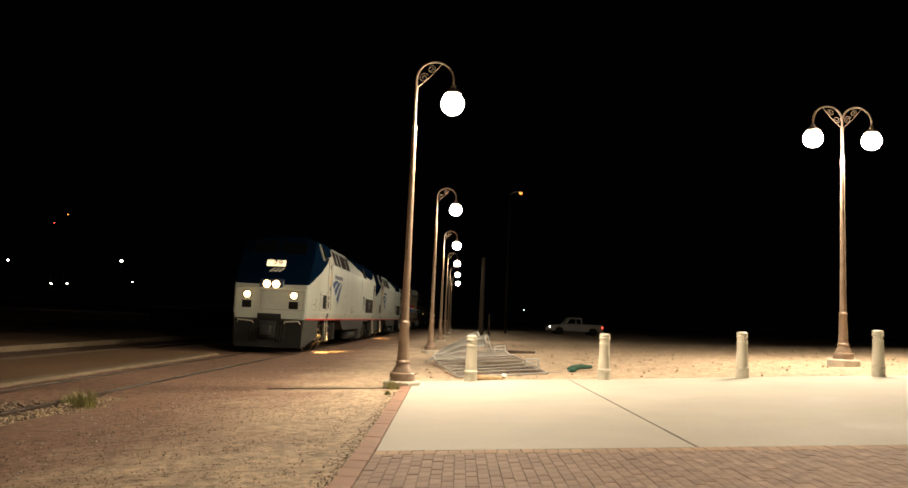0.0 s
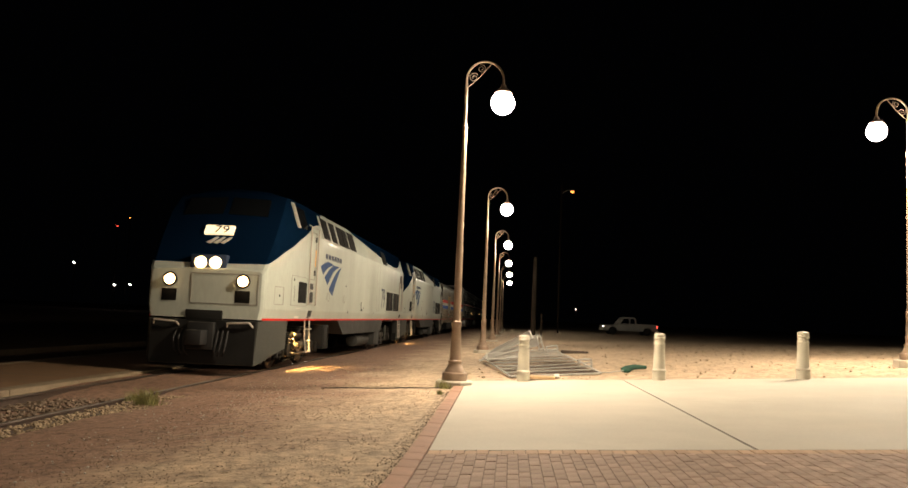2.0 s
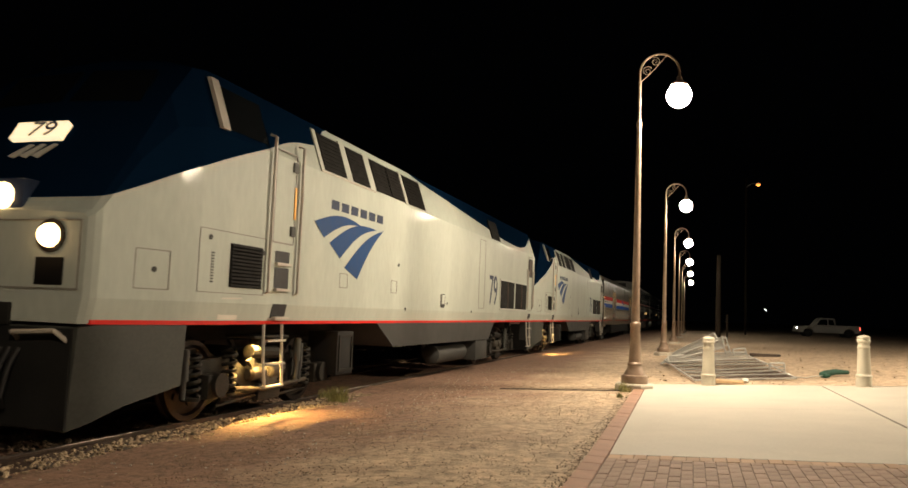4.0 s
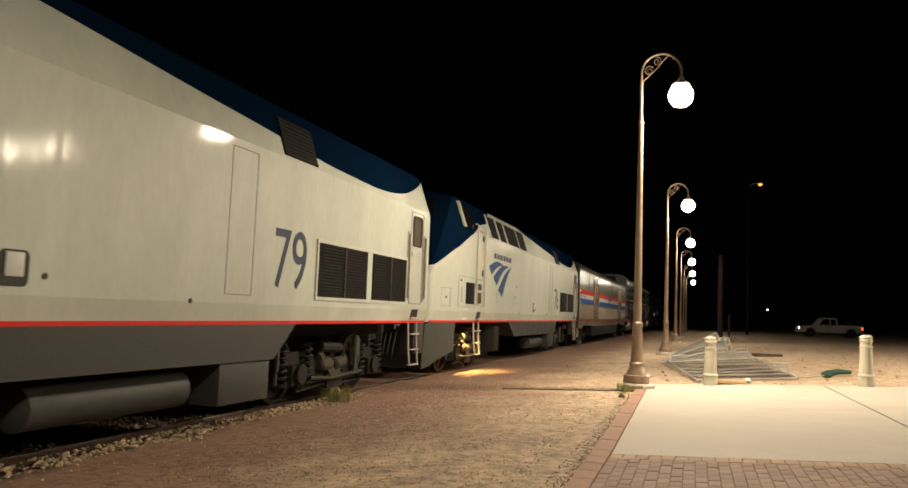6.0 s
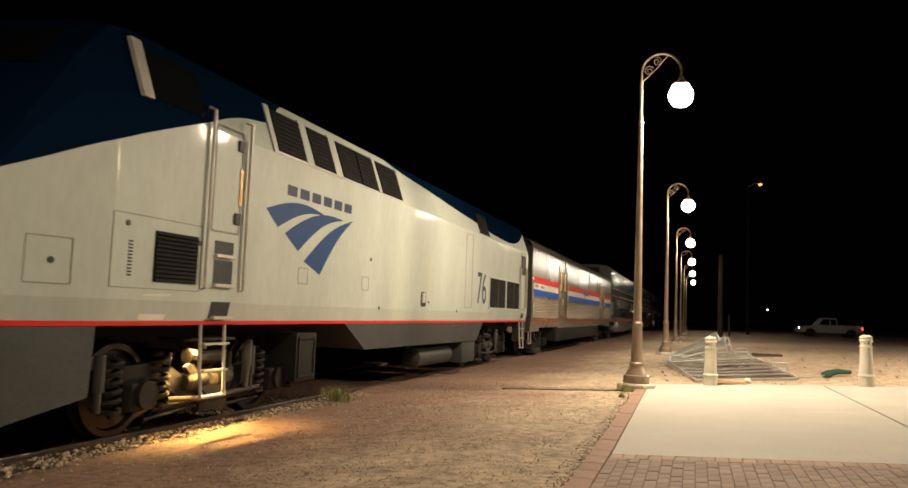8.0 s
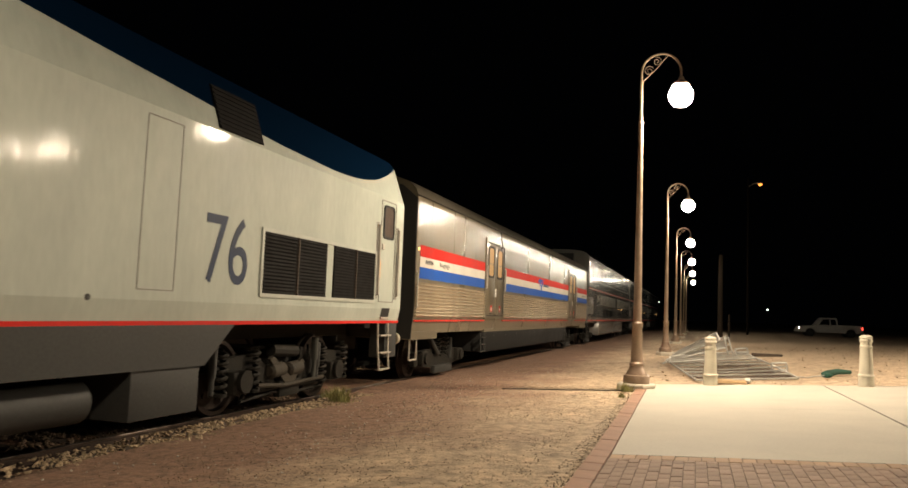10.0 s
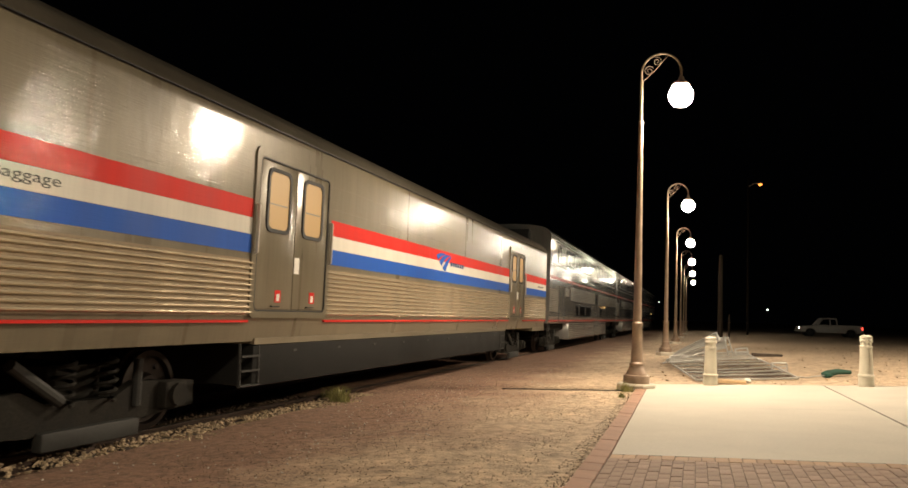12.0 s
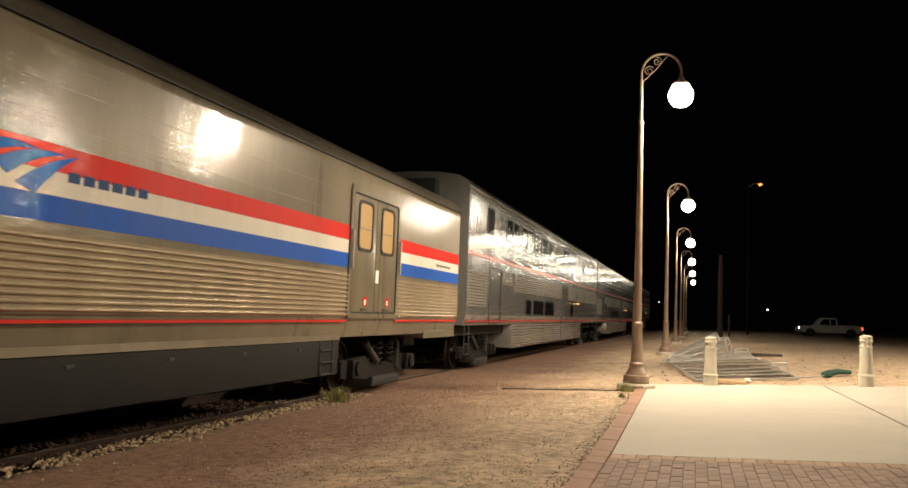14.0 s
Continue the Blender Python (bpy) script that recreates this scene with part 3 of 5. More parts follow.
def rut_line_and_litter():
    # added tube that stands in for a dark seam or rut in the dirt
    c = thing("cable", 0, 0, 0, "thin dark tube standing for a rut line across the dirt", "cable")
    bm = B()
    pts = [(-1.21, 13.85, rise(-1.21) + 0.01)] + [(x, y, rise(x) + 0.012) for x, y in ((-1.45 - 0.24 * k, 13.78 + 0.02 * k + 0.04 * math.sin(k * 1.3)) for k in range(9))]
    tube(bm, pts, 0.008, 6)
    part("sheath", bm, M_BLACK, c)
    h = thing("rolled_canvas", 2.553, 17.91, rise(2.553) - 0.02, "rolled dark green canvas bag lying on dirt", "bag")
    bm = B()
    tube(bm, [(0, 0, 0.06), (0.1, 0.08, 0.075), (0.33, 0.33, 0.11), (0.63, 0.63, 0.10)], [0.04, 0.07, 0.063, 0.042], 10)
    tube(bm, [(0, -0.02, 0.05), (0.08, -0.08, 0.042), (0.17, -0.04, 0.042)], [0.042, 0.058, 0.034], 8)
    part("roll", bm, M_GREEN, h)
    rope = thing("cord", 0, 0, 0, "loose grey cord trailing from the heap", "cord")
    bm = B()
    tube(bm, [(1.925, 17.075, 0.445), (2.176, 17.242, 0.429), (2.385, 17.661, 0.441), (2.595, 17.828, 0.454)], 0.010, 6)
    part("strand", bm, M_GALV, rope)
    c2 = thing("cardboard", 0.67, 15.9, rise(0.67) - 0.005, "flattened piece of brown cardboard beside the slab", "litter")
    bm = B()
    prism(bm, [(-0.16, 0.0), (0.14, 0.0), (0.16, 0.05), (0.02, 0.07), (-0.14, 0.05)], -0.28, 0.26)
    part("sheet", bm, M_CARD, c2)
    c3 = thing("paper_scrap", 0.97, 15.95, rise(0.97) - 0.005, "crumpled white paper scrap on the dirt", "litter")
    bm = B()
    bmesh.ops.create_icosphere(bm, subdivisions=2, radius=0.07)
    for v in bm.verts:
        v.co *= 1 + 0.5 * noise.noise(v.co * 18)
        v.co.z = v.co.z * 0.7 + 0.05
    part("scrap", bm, M_PAPER, c3)
    d = thing("debris_board", 1.8, 27.6, ground_height(1.8, 27.6) - 0.02, "dark broken board lying on the dirt", "board")
    bm = B()
    box(bm, 0, 0.95, 0, 0.3, 0.0, 0.13, 0.01)
    part("board", bm, M_TIE, d)


rut_line_and_litter()


# ---------------------------------------------------------------- weeds and ballast
def tuft(x, y, z, size, n, seed):
    rnd = random.Random(seed)
    g = thing("weed_clump", x, y, z, "dry green weed clump growing in the gravel", "weeds", "weed clumps")
    bm = B()
    for k in range(n):
        a, lean, h = rnd.uniform(0, 6.283), rnd.uniform(0.15, 0.8), size * rnd.uniform(0.5, 1.0)
        bx, by = rnd.gauss(0, size * 0.28), rnd.gauss(0, size * 0.28)
        dx, dy = math.cos(a), math.sin(a)
        w = 0.006 + 0.004 * rnd.random()
        rows = []
        for f in (0, 0.4, 0.75, 1.0):
            px, py, pz = bx + dx * lean * h * f * f, by + dy * lean * h * f * f, h * f * (1 - 0.25 * lean * f)
            ww = w * (1 - f * 0.9)
            rows.append([(px - dy * ww, py + dx * ww, pz), (px + dy * ww, py - dx * ww, pz), (px + dx * ww, py + dy * ww, pz)])
        loft(bm, rows)
    part("grass", bm, M_GRASS, g)


tuft(-5.45, 11.5, -0.02, 0.30, 150, 3)
tuft(-1.17, 14.02, rise(-1.17) - 0.02, 0.20, 90, 4)
tuft(-5.9, 11.9, -0.05, 0.22, 60, 5)
tuft(-1.12, 12.9, rise(-1.12) - 0.02, 0.10, 40, 6)


def scattered_stones(name, label, n, x0, x1, y0, y1, s0, s1, seed, mat=M_STONE, z=None, power=1.0):
    rnd = random.Random(seed)
    verts, faces = [], []
    shape = ((1, 0, 0), (0.3, 0.9, 0.1), (-0.8, 0.5, 0), (-0.7, -0.6, 0.1), (0.4, -0.9, 0), (0.1, 0.1, 0.8), (0, 0, -0.6))
    tri = ((0, 1, 5), (1, 2, 5), (2, 3, 5), (3, 4, 5), (4, 0, 5), (1, 0, 6), (2, 1, 6), (3, 2, 6), (4, 3, 6), (0, 4, 6))
    for k in range(n):
        x = x0 + (x1 - x0) * rnd.random() ** power
        y = rnd.uniform(y0, y1)
        s = rnd.uniform(s0, s1)
        m = Euler((rnd.uniform(-0.5, 0.5), rnd.uniform(-0.5, 0.5), rnd.uniform(0, 6.28))).to_matrix()
        b = len(verts)
        zz = (ground_height(x, y) - 0.015 if z is None else z) + s * 0.25
        for p in shape:
            q = m @ Vector(p) * s
            verts.append((x + q.x * rnd.uniform(0.7, 1.2), y + q.y * rnd.uniform(0.7, 1.2), zz + q.z * rnd.uniform(0.7, 1.1)))
        faces += [tuple(b + i for i in f) for f in tri]
    me = bpy.data.meshes.new(name)
    me.from_pydata(verts, [], faces)
    me.materials.append(mat)
    ob = new(name, me)
    return tagged(ob, label, "gravel", kind="stuff")


scattered_stones("ballast_shoulder", "pale crushed stone heaped along the rail", 2500, -5.92, -5.25, 2.0, 12.8, 0.010, 0.034, 1, power=1.0, z=-0.04)
scattered_stones("ballast_bed", "darker crushed stone between the sleepers", 3600, -8.0, -6.1, 2.0, 13.2, 0.015, 0.045, 2, mat=M_STONE_DARK, z=-0.14)
scattered_stones("loose_gravel", "small loose stones scattered over the dirt", 2600, -5.3, -1.3, 4.0, 24.0, 0.004, 0.012, 7)
M_FLECK = material("dark_chippings", (0.13, 0.09, 0.055), rough=0.95, vary=0.3, scale=20, bump=0.1, islands=0.4)
scattered_stones("dark_chippings", "fine dark chippings trodden into the dirt", 5200, -4.6, -1.25, 4.6, 15.0, 0.003, 0.009, 17, mat=M_FLECK)
scattered_stones("kerb_grit", "dark grit and crumbs gathered along the kerb", 1500, -0.905, -1.10, 4.6, 14.0, 0.003, 0.010, 19, mat=M_FLECK, power=2.0)
scattered_stones("pale_pebbles", "pale pebbles strayed from the ballast", 420, -5.2, -2.8, 5.0, 20.0, 0.005, 0.016, 18, mat=material("pale_pebble_stone", (0.62, 0.56, 0.47), rough=0.9, vary=0.15, scale=12, bump=0.1))
scattered_stones("yard_pebbles", "dark pebbles scattered over pale dust", 900, -1.0, 14.0, 15.6, 40.0, 0.010, 0.04, 8)

# ---------------------------------------------------------------- the train
def wheelset(parent, y, radius=0.51):
    """Two wheels on an axle, in the space of the truck that carries them."""
    ws = new("wheelset")
    ws.empty_display_size = 0.2
    ws.parent = parent
    ws.location = (0, y, 0)
    for s in (-1, 1):
        bm = B()
        prof = ((0.02, 0.60), (0.17, 0.60), (0.19, 0.66), (radius - 0.09, 0.68), (radius - 0.07, 0.65), (radius + 0.026, 0.66), (radius + 0.022, 0.69), (radius, 0.71), (radius - 0.008, 0.79), (radius - 0.07, 0.795), (radius - 0.09, 0.74), (0.20, 0.72), (0.17, 0.80), (0.02, 0.80))
        loft(bm, [[(s * h, r * math.cos(2 * math.pi * k / 28), r * math.sin(2 * math.pi * k / 28)) for k in range(28)] for r, h in prof])
        for k in range(6):
            a = math.pi * k / 3
            tube(bm, [(s * 0.72, 0.3 * math.cos(a), 0.3 * math.sin(a)), (s * 0.755, 0.3 * math.cos(a), 0.3 * math.sin(a))], 0.035, 6)
        part("wheel", bm, M_WHEEL, ws)
    bm = B()
    tube(bm, [(-0.82, 0, 0), (0.82, 0, 0)], 0.09, 10)
    tube(bm, [(0.80, 0, 0), (0.86, 0, 0)], 0.13, 10)
    part("axle", bm, M_TRUCK, ws)
    return ws


WHEELS = []


def loco_truck(car, y):
    """A two-axle truck: side frames, coil springs, journal boxes, dampers and brake rigging."""
    t = new("truck")
    t.empty_display_size = 0.3
    t.parent = car
    t.location = (0, y, 0.51)
    for s in (-1, 1):
        bm = B()
        x0, x1 = (0.93, 1.05) if s > 0 else (-1.05, -0.93)
        prism(bm, [(-1.95, 0.10), (-1.9, 0.24), (-0.9, 0.30), (-0.55, 0.12), (0.55, 0.12), (0.9, 0.30), (1.9, 0.24), (1.95, 0.10), (0.95, 0.06), (0.55, -0.16), (-0.55, -0.16), (-0.95, 0.06)], x0, x1)
        part("side_frame", bm, M_TRUCK, t)
        for a in (-1.37, 1.37):
            bm = B()
            xc = s * 1.08
            box(bm, xc - 0.12, xc + 0.12, a - 0.20, a + 0.20, -0.20, 0.10, 0.03)
            tube(bm, [(xc + s * 0.06, a, -0.03), (xc + s * 0.18, a, -0.03)], 0.15, 14)
            part("journal_box", bm, M_TRUCK, t)
            for d in (-0.38, 0.38):
                bm = B()
                tube(bm, [(xc + 0.095 * math.cos(k * 0.7), a + d + 0.095 * math.sin(k * 0.7), -0.16 + 0.0105 * k) for k in range(54)], 0.027, 6)
                tube(bm, [(xc, a + d, -0.20), (xc, a + d, -0.16)], 0.12, 12)
                part("coil_spring", bm, M_TRUCK, t)
            bm = B()
            tube(bm, [(xc + s * 0.08, a - 0.64, 0.42), (xc + s * 0.08, a - 0.64, 0.05)], 0.055, 10)
            tube(bm, [(xc + s * 0.08, a - 0.64, 0.05), (xc + s * 0.08, a - 0.64, -0.16)], 0.036, 10)
            part("damper", bm, M_SKIRT, t)
        bm = B()
        xc = s * 1.06
        tube(bm, [(xc, -0.9, -0.20), (xc, 0.9, -0.20)], 0.035, 8)
        tube(bm, [(xc, -0.5, 0.34), (xc, 0.2, 0.30)], 0.09, 10)
        tube(bm, [(xc, 0.35, 0.36), (xc, 0.35, -0.10)], 0.05, 8)
        box(bm, xc - 0.06, xc + 0.06, -0.28, 0.30, -0.34, -0.10, 0.02)
        tube(bm, [(xc, -1.2, -0.32), (xc, -0.4, -0.26), (xc, 0.4, -0.30), (xc, 1.1, -0.28)], 0.022, 6)
        part("brake_rigging", bm, M_TRUCK, t)
        for a in (-0.55, -0.05):
            bm = B()
            tube(bm, [(xc + s * 0.02, a, 0.04), (xc + s * 0.02, a + 0.04, 0.04), (xc + s * 0.02, a + 0.36, 0.06), (xc + s * 0.02, a + 0.42, 0.06)], [0.07, 0.105, 0.105, 0.05], 14)
            part("brake_cylinder", bm, M_GEAR_LIT, t, "cast brake cylinder coloured paler as if step-lit")
        bm = B()
        tube(bm, [(xc + s * 0.10, -0.95, -0.12), (xc + s * 0.10, -0.2, -0.17), (xc + s * 0.10, 0.95, -0.12)], 0.03, 8)
        part("tie_bar", bm, M_GEAR_LIT, t)
        bm = B()
        prism(bm, [(-0.62, 0.22), (-0.52, 0.26), (-0.02, -0.06), (0.30, 0.20), (0.38, 0.14), (0.02, -0.20), (-0.10, -0.20)], xc + s * 0.03, xc + s * 0.08)
        part("brake_lever", bm, M_GEAR_LIT, t)
        # paler than the other dampers, for the step light falling on it
        bm = B()
        tube(bm, [(xc + s * 0.12, 0.62, 0.50), (xc + s * 0.12, 0.62, 0.16)], 0.055, 10)
        tube(bm, [(xc + s * 0.12, 0.62, 0.16), (xc + s * 0.12, 0.60, -0.10)], 0.035, 10)
        part("yaw_damper", bm, M_PILOT, t, "upright damper tube coloured paler as if step-lit")
    bm = B()
    box(bm, -0.95, 0.95, -0.35, 0.35, -0.02, 0.35, 0.03)
    part("bolster", bm, M_TRUCK, t)
    for a in (-0.75, 0.75):
        bm = B()
        tube(bm, [(-0.55, a, -0.05), (0.58, a, -0.05)], 0.36, 16)
        part("traction_motor", bm, M_TRUCK, t)
    for s in (-1, 1):
        for a in (-1, 1):
            bm = B()
            tube(bm, [(s * 1.0, a * 0.72, 0.38), (s * 1.02, a * 0.80, 0.0), (s * 0.80, a * 0.86, -0.42)], 0.022, 6)
            part("sand_pipe", bm, M_TRUCK, t)
            bm = B()
            box(bm, s * 0.82 - 0.07, s * 0.82 + 0.07, a * 0.80 - 0.06, a * 0.80 + 0.06, -0.18, 0.16, 0.02)
            part("brake_shoe", bm, M_TRUCK, t)
    for a in (-1.37, 1.37):
        WHEELS.append((wheelset(t, a), 0.51))
    return t


def car_truck(car, y):
    """A passenger-car truck with outside frame plates and disc-brake hangers."""
    t = new("truck")
    t.empty_display_size = 0.3
    t.parent = car
    t.location = (0, y, 0.46)
    for s in (-1, 1):
        x0, x1 = (0.96, 1.07) if s > 0 else (-1.07, -0.96)
        bm = B()
        prism(bm, [(-1.75, -0.18), (-1.75, 0.10), (-0.75, 0.16), (-0.45, 0.02), (0.45, 0.02), (0.75, 0.16), (1.75, 0.10), (1.75, -0.18), (0.6, -0.26), (-0.6, -0.26)], x0, x1)
        part("side_frame", bm, M_TRUCK, t)
        xc = s * 1.08
        for d in (-0.28, 0.28):
            bm = B()
            tube(bm, [(xc + 0.10 * math.cos(k * 0.7), d + 0.10 * math.sin(k * 0.7), 0.0 + 0.011 * k) for k in range(40)], 0.020, 6)
            part("coil_spring", bm, M_TRUCK, t)
        bm = B()
        tube(bm, [(xc + s * 0.05, -0.95, 0.42), (xc + s * 0.05, -0.35, 0.05)], 0.06, 10)
        tube(bm, [(xc, 0.75, 0.40), (xc, 0.75, -0.1)], 0.05, 8)
        box(bm, xc - 0.05, xc + 0.07, -0.55, 0.75, -0.40, -0.22, 0.02)
        part("damper", bm, M_SKIRT, t)
        for a in (-1.3, 1.3):
            bm = B()
            box(bm, xc - 0.10, xc + 0.10, a - 0.19, a + 0.19, -0.17, 0.13, 0.03)
            tube(bm, [(xc + s * 0.05, a, -0.02), (xc + s * 0.15, a, -0.02)], 0.13, 12)
            part("journal_box", bm, M_TRUCK, t)
    bm = B()
    box(bm, -0.95, 0.95, -0.35, 0.35, 0.0, 0.36, 0.03)
    part("bolster", bm, M_TRUCK, t)
    for a in (-1.3, 1.3):
        WHEELS.append((wheelset(t, a, 0.46), 0.46))
    return t


def louvre(parent, name, y0, y1, z0, z1, x, slats, lean=0.0, label=""):
    """A recessed dark grille with its slats, on a wall that faces +x; lean tips its top inwards."""
    def lean_x(z):
        return x - lean * (z - z0)
    bm = B()
    loft(bm, [[(lean_x(z0) + d, y0, z0), (lean_x(z0) + d, y1, z0), (lean_x(z1) + d, y1, z1), (lean_x(z1) + d, y0, z1)] for d in (-0.02, 0.006)])
    g = part(name, bm, M_DARK, parent, label)
    bm = B()
    for k in range(slats):
        z = z0 + (z1 - z0) * (k + 0.5) / slats
        h = (z1 - z0) / slats * 0.32
        loft(bm, [[(lean_x(z) + 0.006, y, z - h), (lean_x(z) + 0.026, y, z - h * 1.1), (lean_x(z) + 0.010, y, z + h)] for y in (y0 + 0.01, y1 - 0.01)])
    part("slat_pack", bm, M_DARK, g)
    return g


def hand_rail(parent, y, z0, z1, x, name="handrail"):
    bm = B()
    tube(bm, [(x - 0.05, y, z0), (x + 0.035, y, z0 + 0.03), (x + 0.035, y, z1 - 0.03), (x - 0.05, y, z1)], 0.021, 8)
    return part(name, bm, M_CHROME, parent)


def swoosh(parent, name, p0, p1, p2, bend, x, mat, y0=0.0, z0=0.0, k=1.0):
    """A curved wedge from the edge p0-p1 to the point p2."""
    bm = B()
    upper, lower = [], []
    for i in range(11):
        f = i / 10
        for row, a, b in ((upper, p0, bend), (lower, p1, bend * 0.75)):
            y, z = a[0] + (p2[0] - a[0]) * f, a[1] + (p2[1] - a[1]) * f + b * math.sin(math.pi * f)
            row.append((y0 + y * k, z0 + z * k))
    prism(bm, upper + lower[:-1][::-1], x, x + 0.004)
    return part(name, bm, mat, parent)


def emblem(parent, y, z, x, k=1.0, mat=None):
    """Three curved wedges that run together; y, z name the lowest tip."""
    m = mat or M_LOGO
    swoosh(parent, "emblem_wedge", (-1.55, 0.77), (-1.24, 0.56), (0.13, 0.87), 0.13, x, m, y, z, k)
    swoosh(parent, "emblem_wedge", (-1.05, 0.50), (-0.67, 0.29), (0.73, 0.88), 0.16, x, m, y, z, k)
    swoosh(parent, "emblem_wedge", (-0.49, 0.16), (0.0, 0.0), (1.05, 0.91), 0.12, x, m, y, z, k)


def name_bars(parent, y0, y1, z0, z1, x, n, mat=None):
    """Plain upright blocks where a name stands."""
    step = (y1 - y0) / n
    for k in range(n):
        bm = B()
        box(bm, x, x + 0.004, y0 + step * k + step * 0.10, y0 + step * (k + 1) - step * 0.16, z0, z1)
        part("lettering_block", bm, mat or M_NAVY, parent)


SIDE = 1.55


def taper(bm):
    """Moves what sits on the side of the nose inwards with its taper."""
    for v in bm.verts:
        if v.co.y < 2.05:
            v.co.x -= 0.168 * (2.05 - v.co.y)


def chamfer(bm):
    """Moves what sits low on the body side inwards with its tuck-under."""
    for v in bm.verts:
        v.co.x -= 0.2 * max(0.0, 1.49 - v.co.z)


def locomotive(y, figures, leading):
    body_label = "grey diesel locomotive with dark blue roof and red stripe, headlights lit" if leading else "second grey diesel locomotive with dark blue roof and red stripe"
    car = thing("locomotive", TRAIN_X, y, 0, body_label, "locomotive", "locomotives")
    # body
    def section(yy, w, zs, wt, zb, zc, z0=1.24, wb=None):
        wb = w if wb is None else wb
        half = [(wb - 0.05, z0), (w - 0.037, 1.305), (w, 1.49), (w, zs - 0.02), (w, zs), (w * 0.55 + wt * 0.45, zs * 0.55 + zb * 0.45), (wt, zb), (wt * 0.55, zb * 0.25 + zc * 0.75)]
        return [(a, yy, b) for a, b in half] + [(0, yy, zc)] + [(-a, yy, b) for a, b in half[::-1]]
    rings = [section(0.70, 1.26, 2.26, 1.20, 2.30, 2.34), section(0.74, 1.31, 2.30, 1.26, 2.34, 2.38), section(0.80, 1.34, 2.38, 1.28, 2.44, 2.48), section(1.2, 1.41, 2.92, 1.33, 3.04, 3.10),
             section(1.65, 1.48, 3.36, 1.35, 3.72, 3.80), section(2.04, 1.548, 3.45, 1.30, 4.14, 4.28), section(2.08, 1.55, 3.46, 1.30, 4.16, 4.31), section(2.3, 1.55, 3.46, 1.30, 4.20, 4.40), section(2.6, 1.55, 3.46, 1.30, 4.21, 4.43)]
    rings += [section(2.6 + 1.78 * k, 1.55, 3.46, 1.30, 4.21, 4.43) for k in range(1, 11)]
    rings += [section(20.72, 1.55, 3.46, 1.30, 4.20, 4.42), section(20.93, 1.54, 3.42, 1.30, 4.12, 4.32), section(20.95, 1.51, 3.38, 1.27, 4.08, 4.26)]
    bm = B()
    loft(bm, rings)
    part("body", bm, M_PAINT, car, sharp=9)
    # red stripe and lower lip
    for side in (-1, 1):
        bm = B()
        loft(bm, [[(side * (w - 0.07), yy, 1.235), (side * (w - 0.034), yy, 1.235), (side * (w - 0.032), yy, 1.280), (side * (w - 0.07), yy, 1.280)] for yy, w in ((0.78, 1.335), (2.05, 1.55), (20.93, 1.55))])
        part("stripe", bm, M_RED, car, "thin red stripe along the sill")
    # windscreen on the sloping nose
    for s in (-1, 1):
        bm = B()
        pts = [(s * 0.07, 1.58, 3.68), (s * 1.02, 1.58, 3.64), (s * 0.98, 1.88, 4.08), (s * 0.07, 1.90, 4.12)]
        loft(bm, [[(a, b + 0.03, c - 0.02) for a, b, c in pts], [(a, b - 0.02, c + 0.012) for a, b, c in pts]])
        part("windscreen_pane", bm, M_GLASS_DARK, car)
    # cab side window
    lean = 0.33
    bm = B()
    def leaned(y0, y1, z0, z1, d):
        return [(1.55 - lean * (z0 - 3.46) + d, y0, z0), (1.55 - lean * (z0 - 3.46) + d, y1, z0), (1.55 - lean * (z1 - 3.46) + d, y1 - 0.03, z1), (1.55 - lean * (z1 - 3.46) + d, y0 - 0.03, z1)]
    loft(bm, [leaned(2.49, 3.40, 3.54, 4.07, -0.02), leaned(2.49, 3.40, 3.54, 4.07, 0.012)])
    part("cab_window", bm, M_GLASS_DARK, car, "dark cab side window")
    bm = B()
    loft(bm, [leaned(2.32, 2.47, 3.51, 4.12, -0.02), leaned(2.32, 2.47, 3.51, 4.12, 0.05)])
    part("window_post", bm, M_CHROME, car)
    # row of sloping side grilles behind the cab
    for y0, y1 in ((4.96, 5.73), (5.97, 6.65), (6.93, 7.62), (7.66, 8.33), (8.50, 9.47)):
        louvre(car, "side_grille", y0, y1, 3.52, 4.09, 1.545, 9, lean)
    for yy, w in ((4.84, 0.11), (5.74, 0.22), (6.67, 0.24), (8.34, 0.15), (9.47, 0.03)):
        bm = B()
        loft(bm, [leaned(yy, yy + w, 3.50, 4.12, -0.01), leaned(yy, yy + w, 3.50, 4.12, 0.022)])
        part("grille_post", bm, M_WHITE, car)
    bm = B()
    box(bm, 1.50, 1.562, 4.84, 6.92, 3.475, 3.495)
    part("drip_rail", bm, M_CHROME, car)
    louvre(car, "roof_vent", 14.98, 15.92, 3.50, 4.03, 1.548, 9, lean)
    # rear side grilles
    louvre(car, "radiator_grille", 16.05, 17.82, 1.63, 2.42, 1.553, 17)
    louvre(car, "radiator_grille", 18.05, 19.62, 1.63, 2.42, 1.553, 17)
    bm = B()
    ring_frame(bm, rounded(16.0, 19.67, 1.58, 2.47, 0.02), rounded(16.05, 19.62, 1.63, 2.42, 0.01), 1.545, 1.57)
    part("grille_frame", bm, M_WHITE, car)
    for yy in (16.93, 18.83):
        bm = B()
        box(bm, 1.556, 1.588, yy - 0.011, yy + 0.011, 1.63, 2.42)
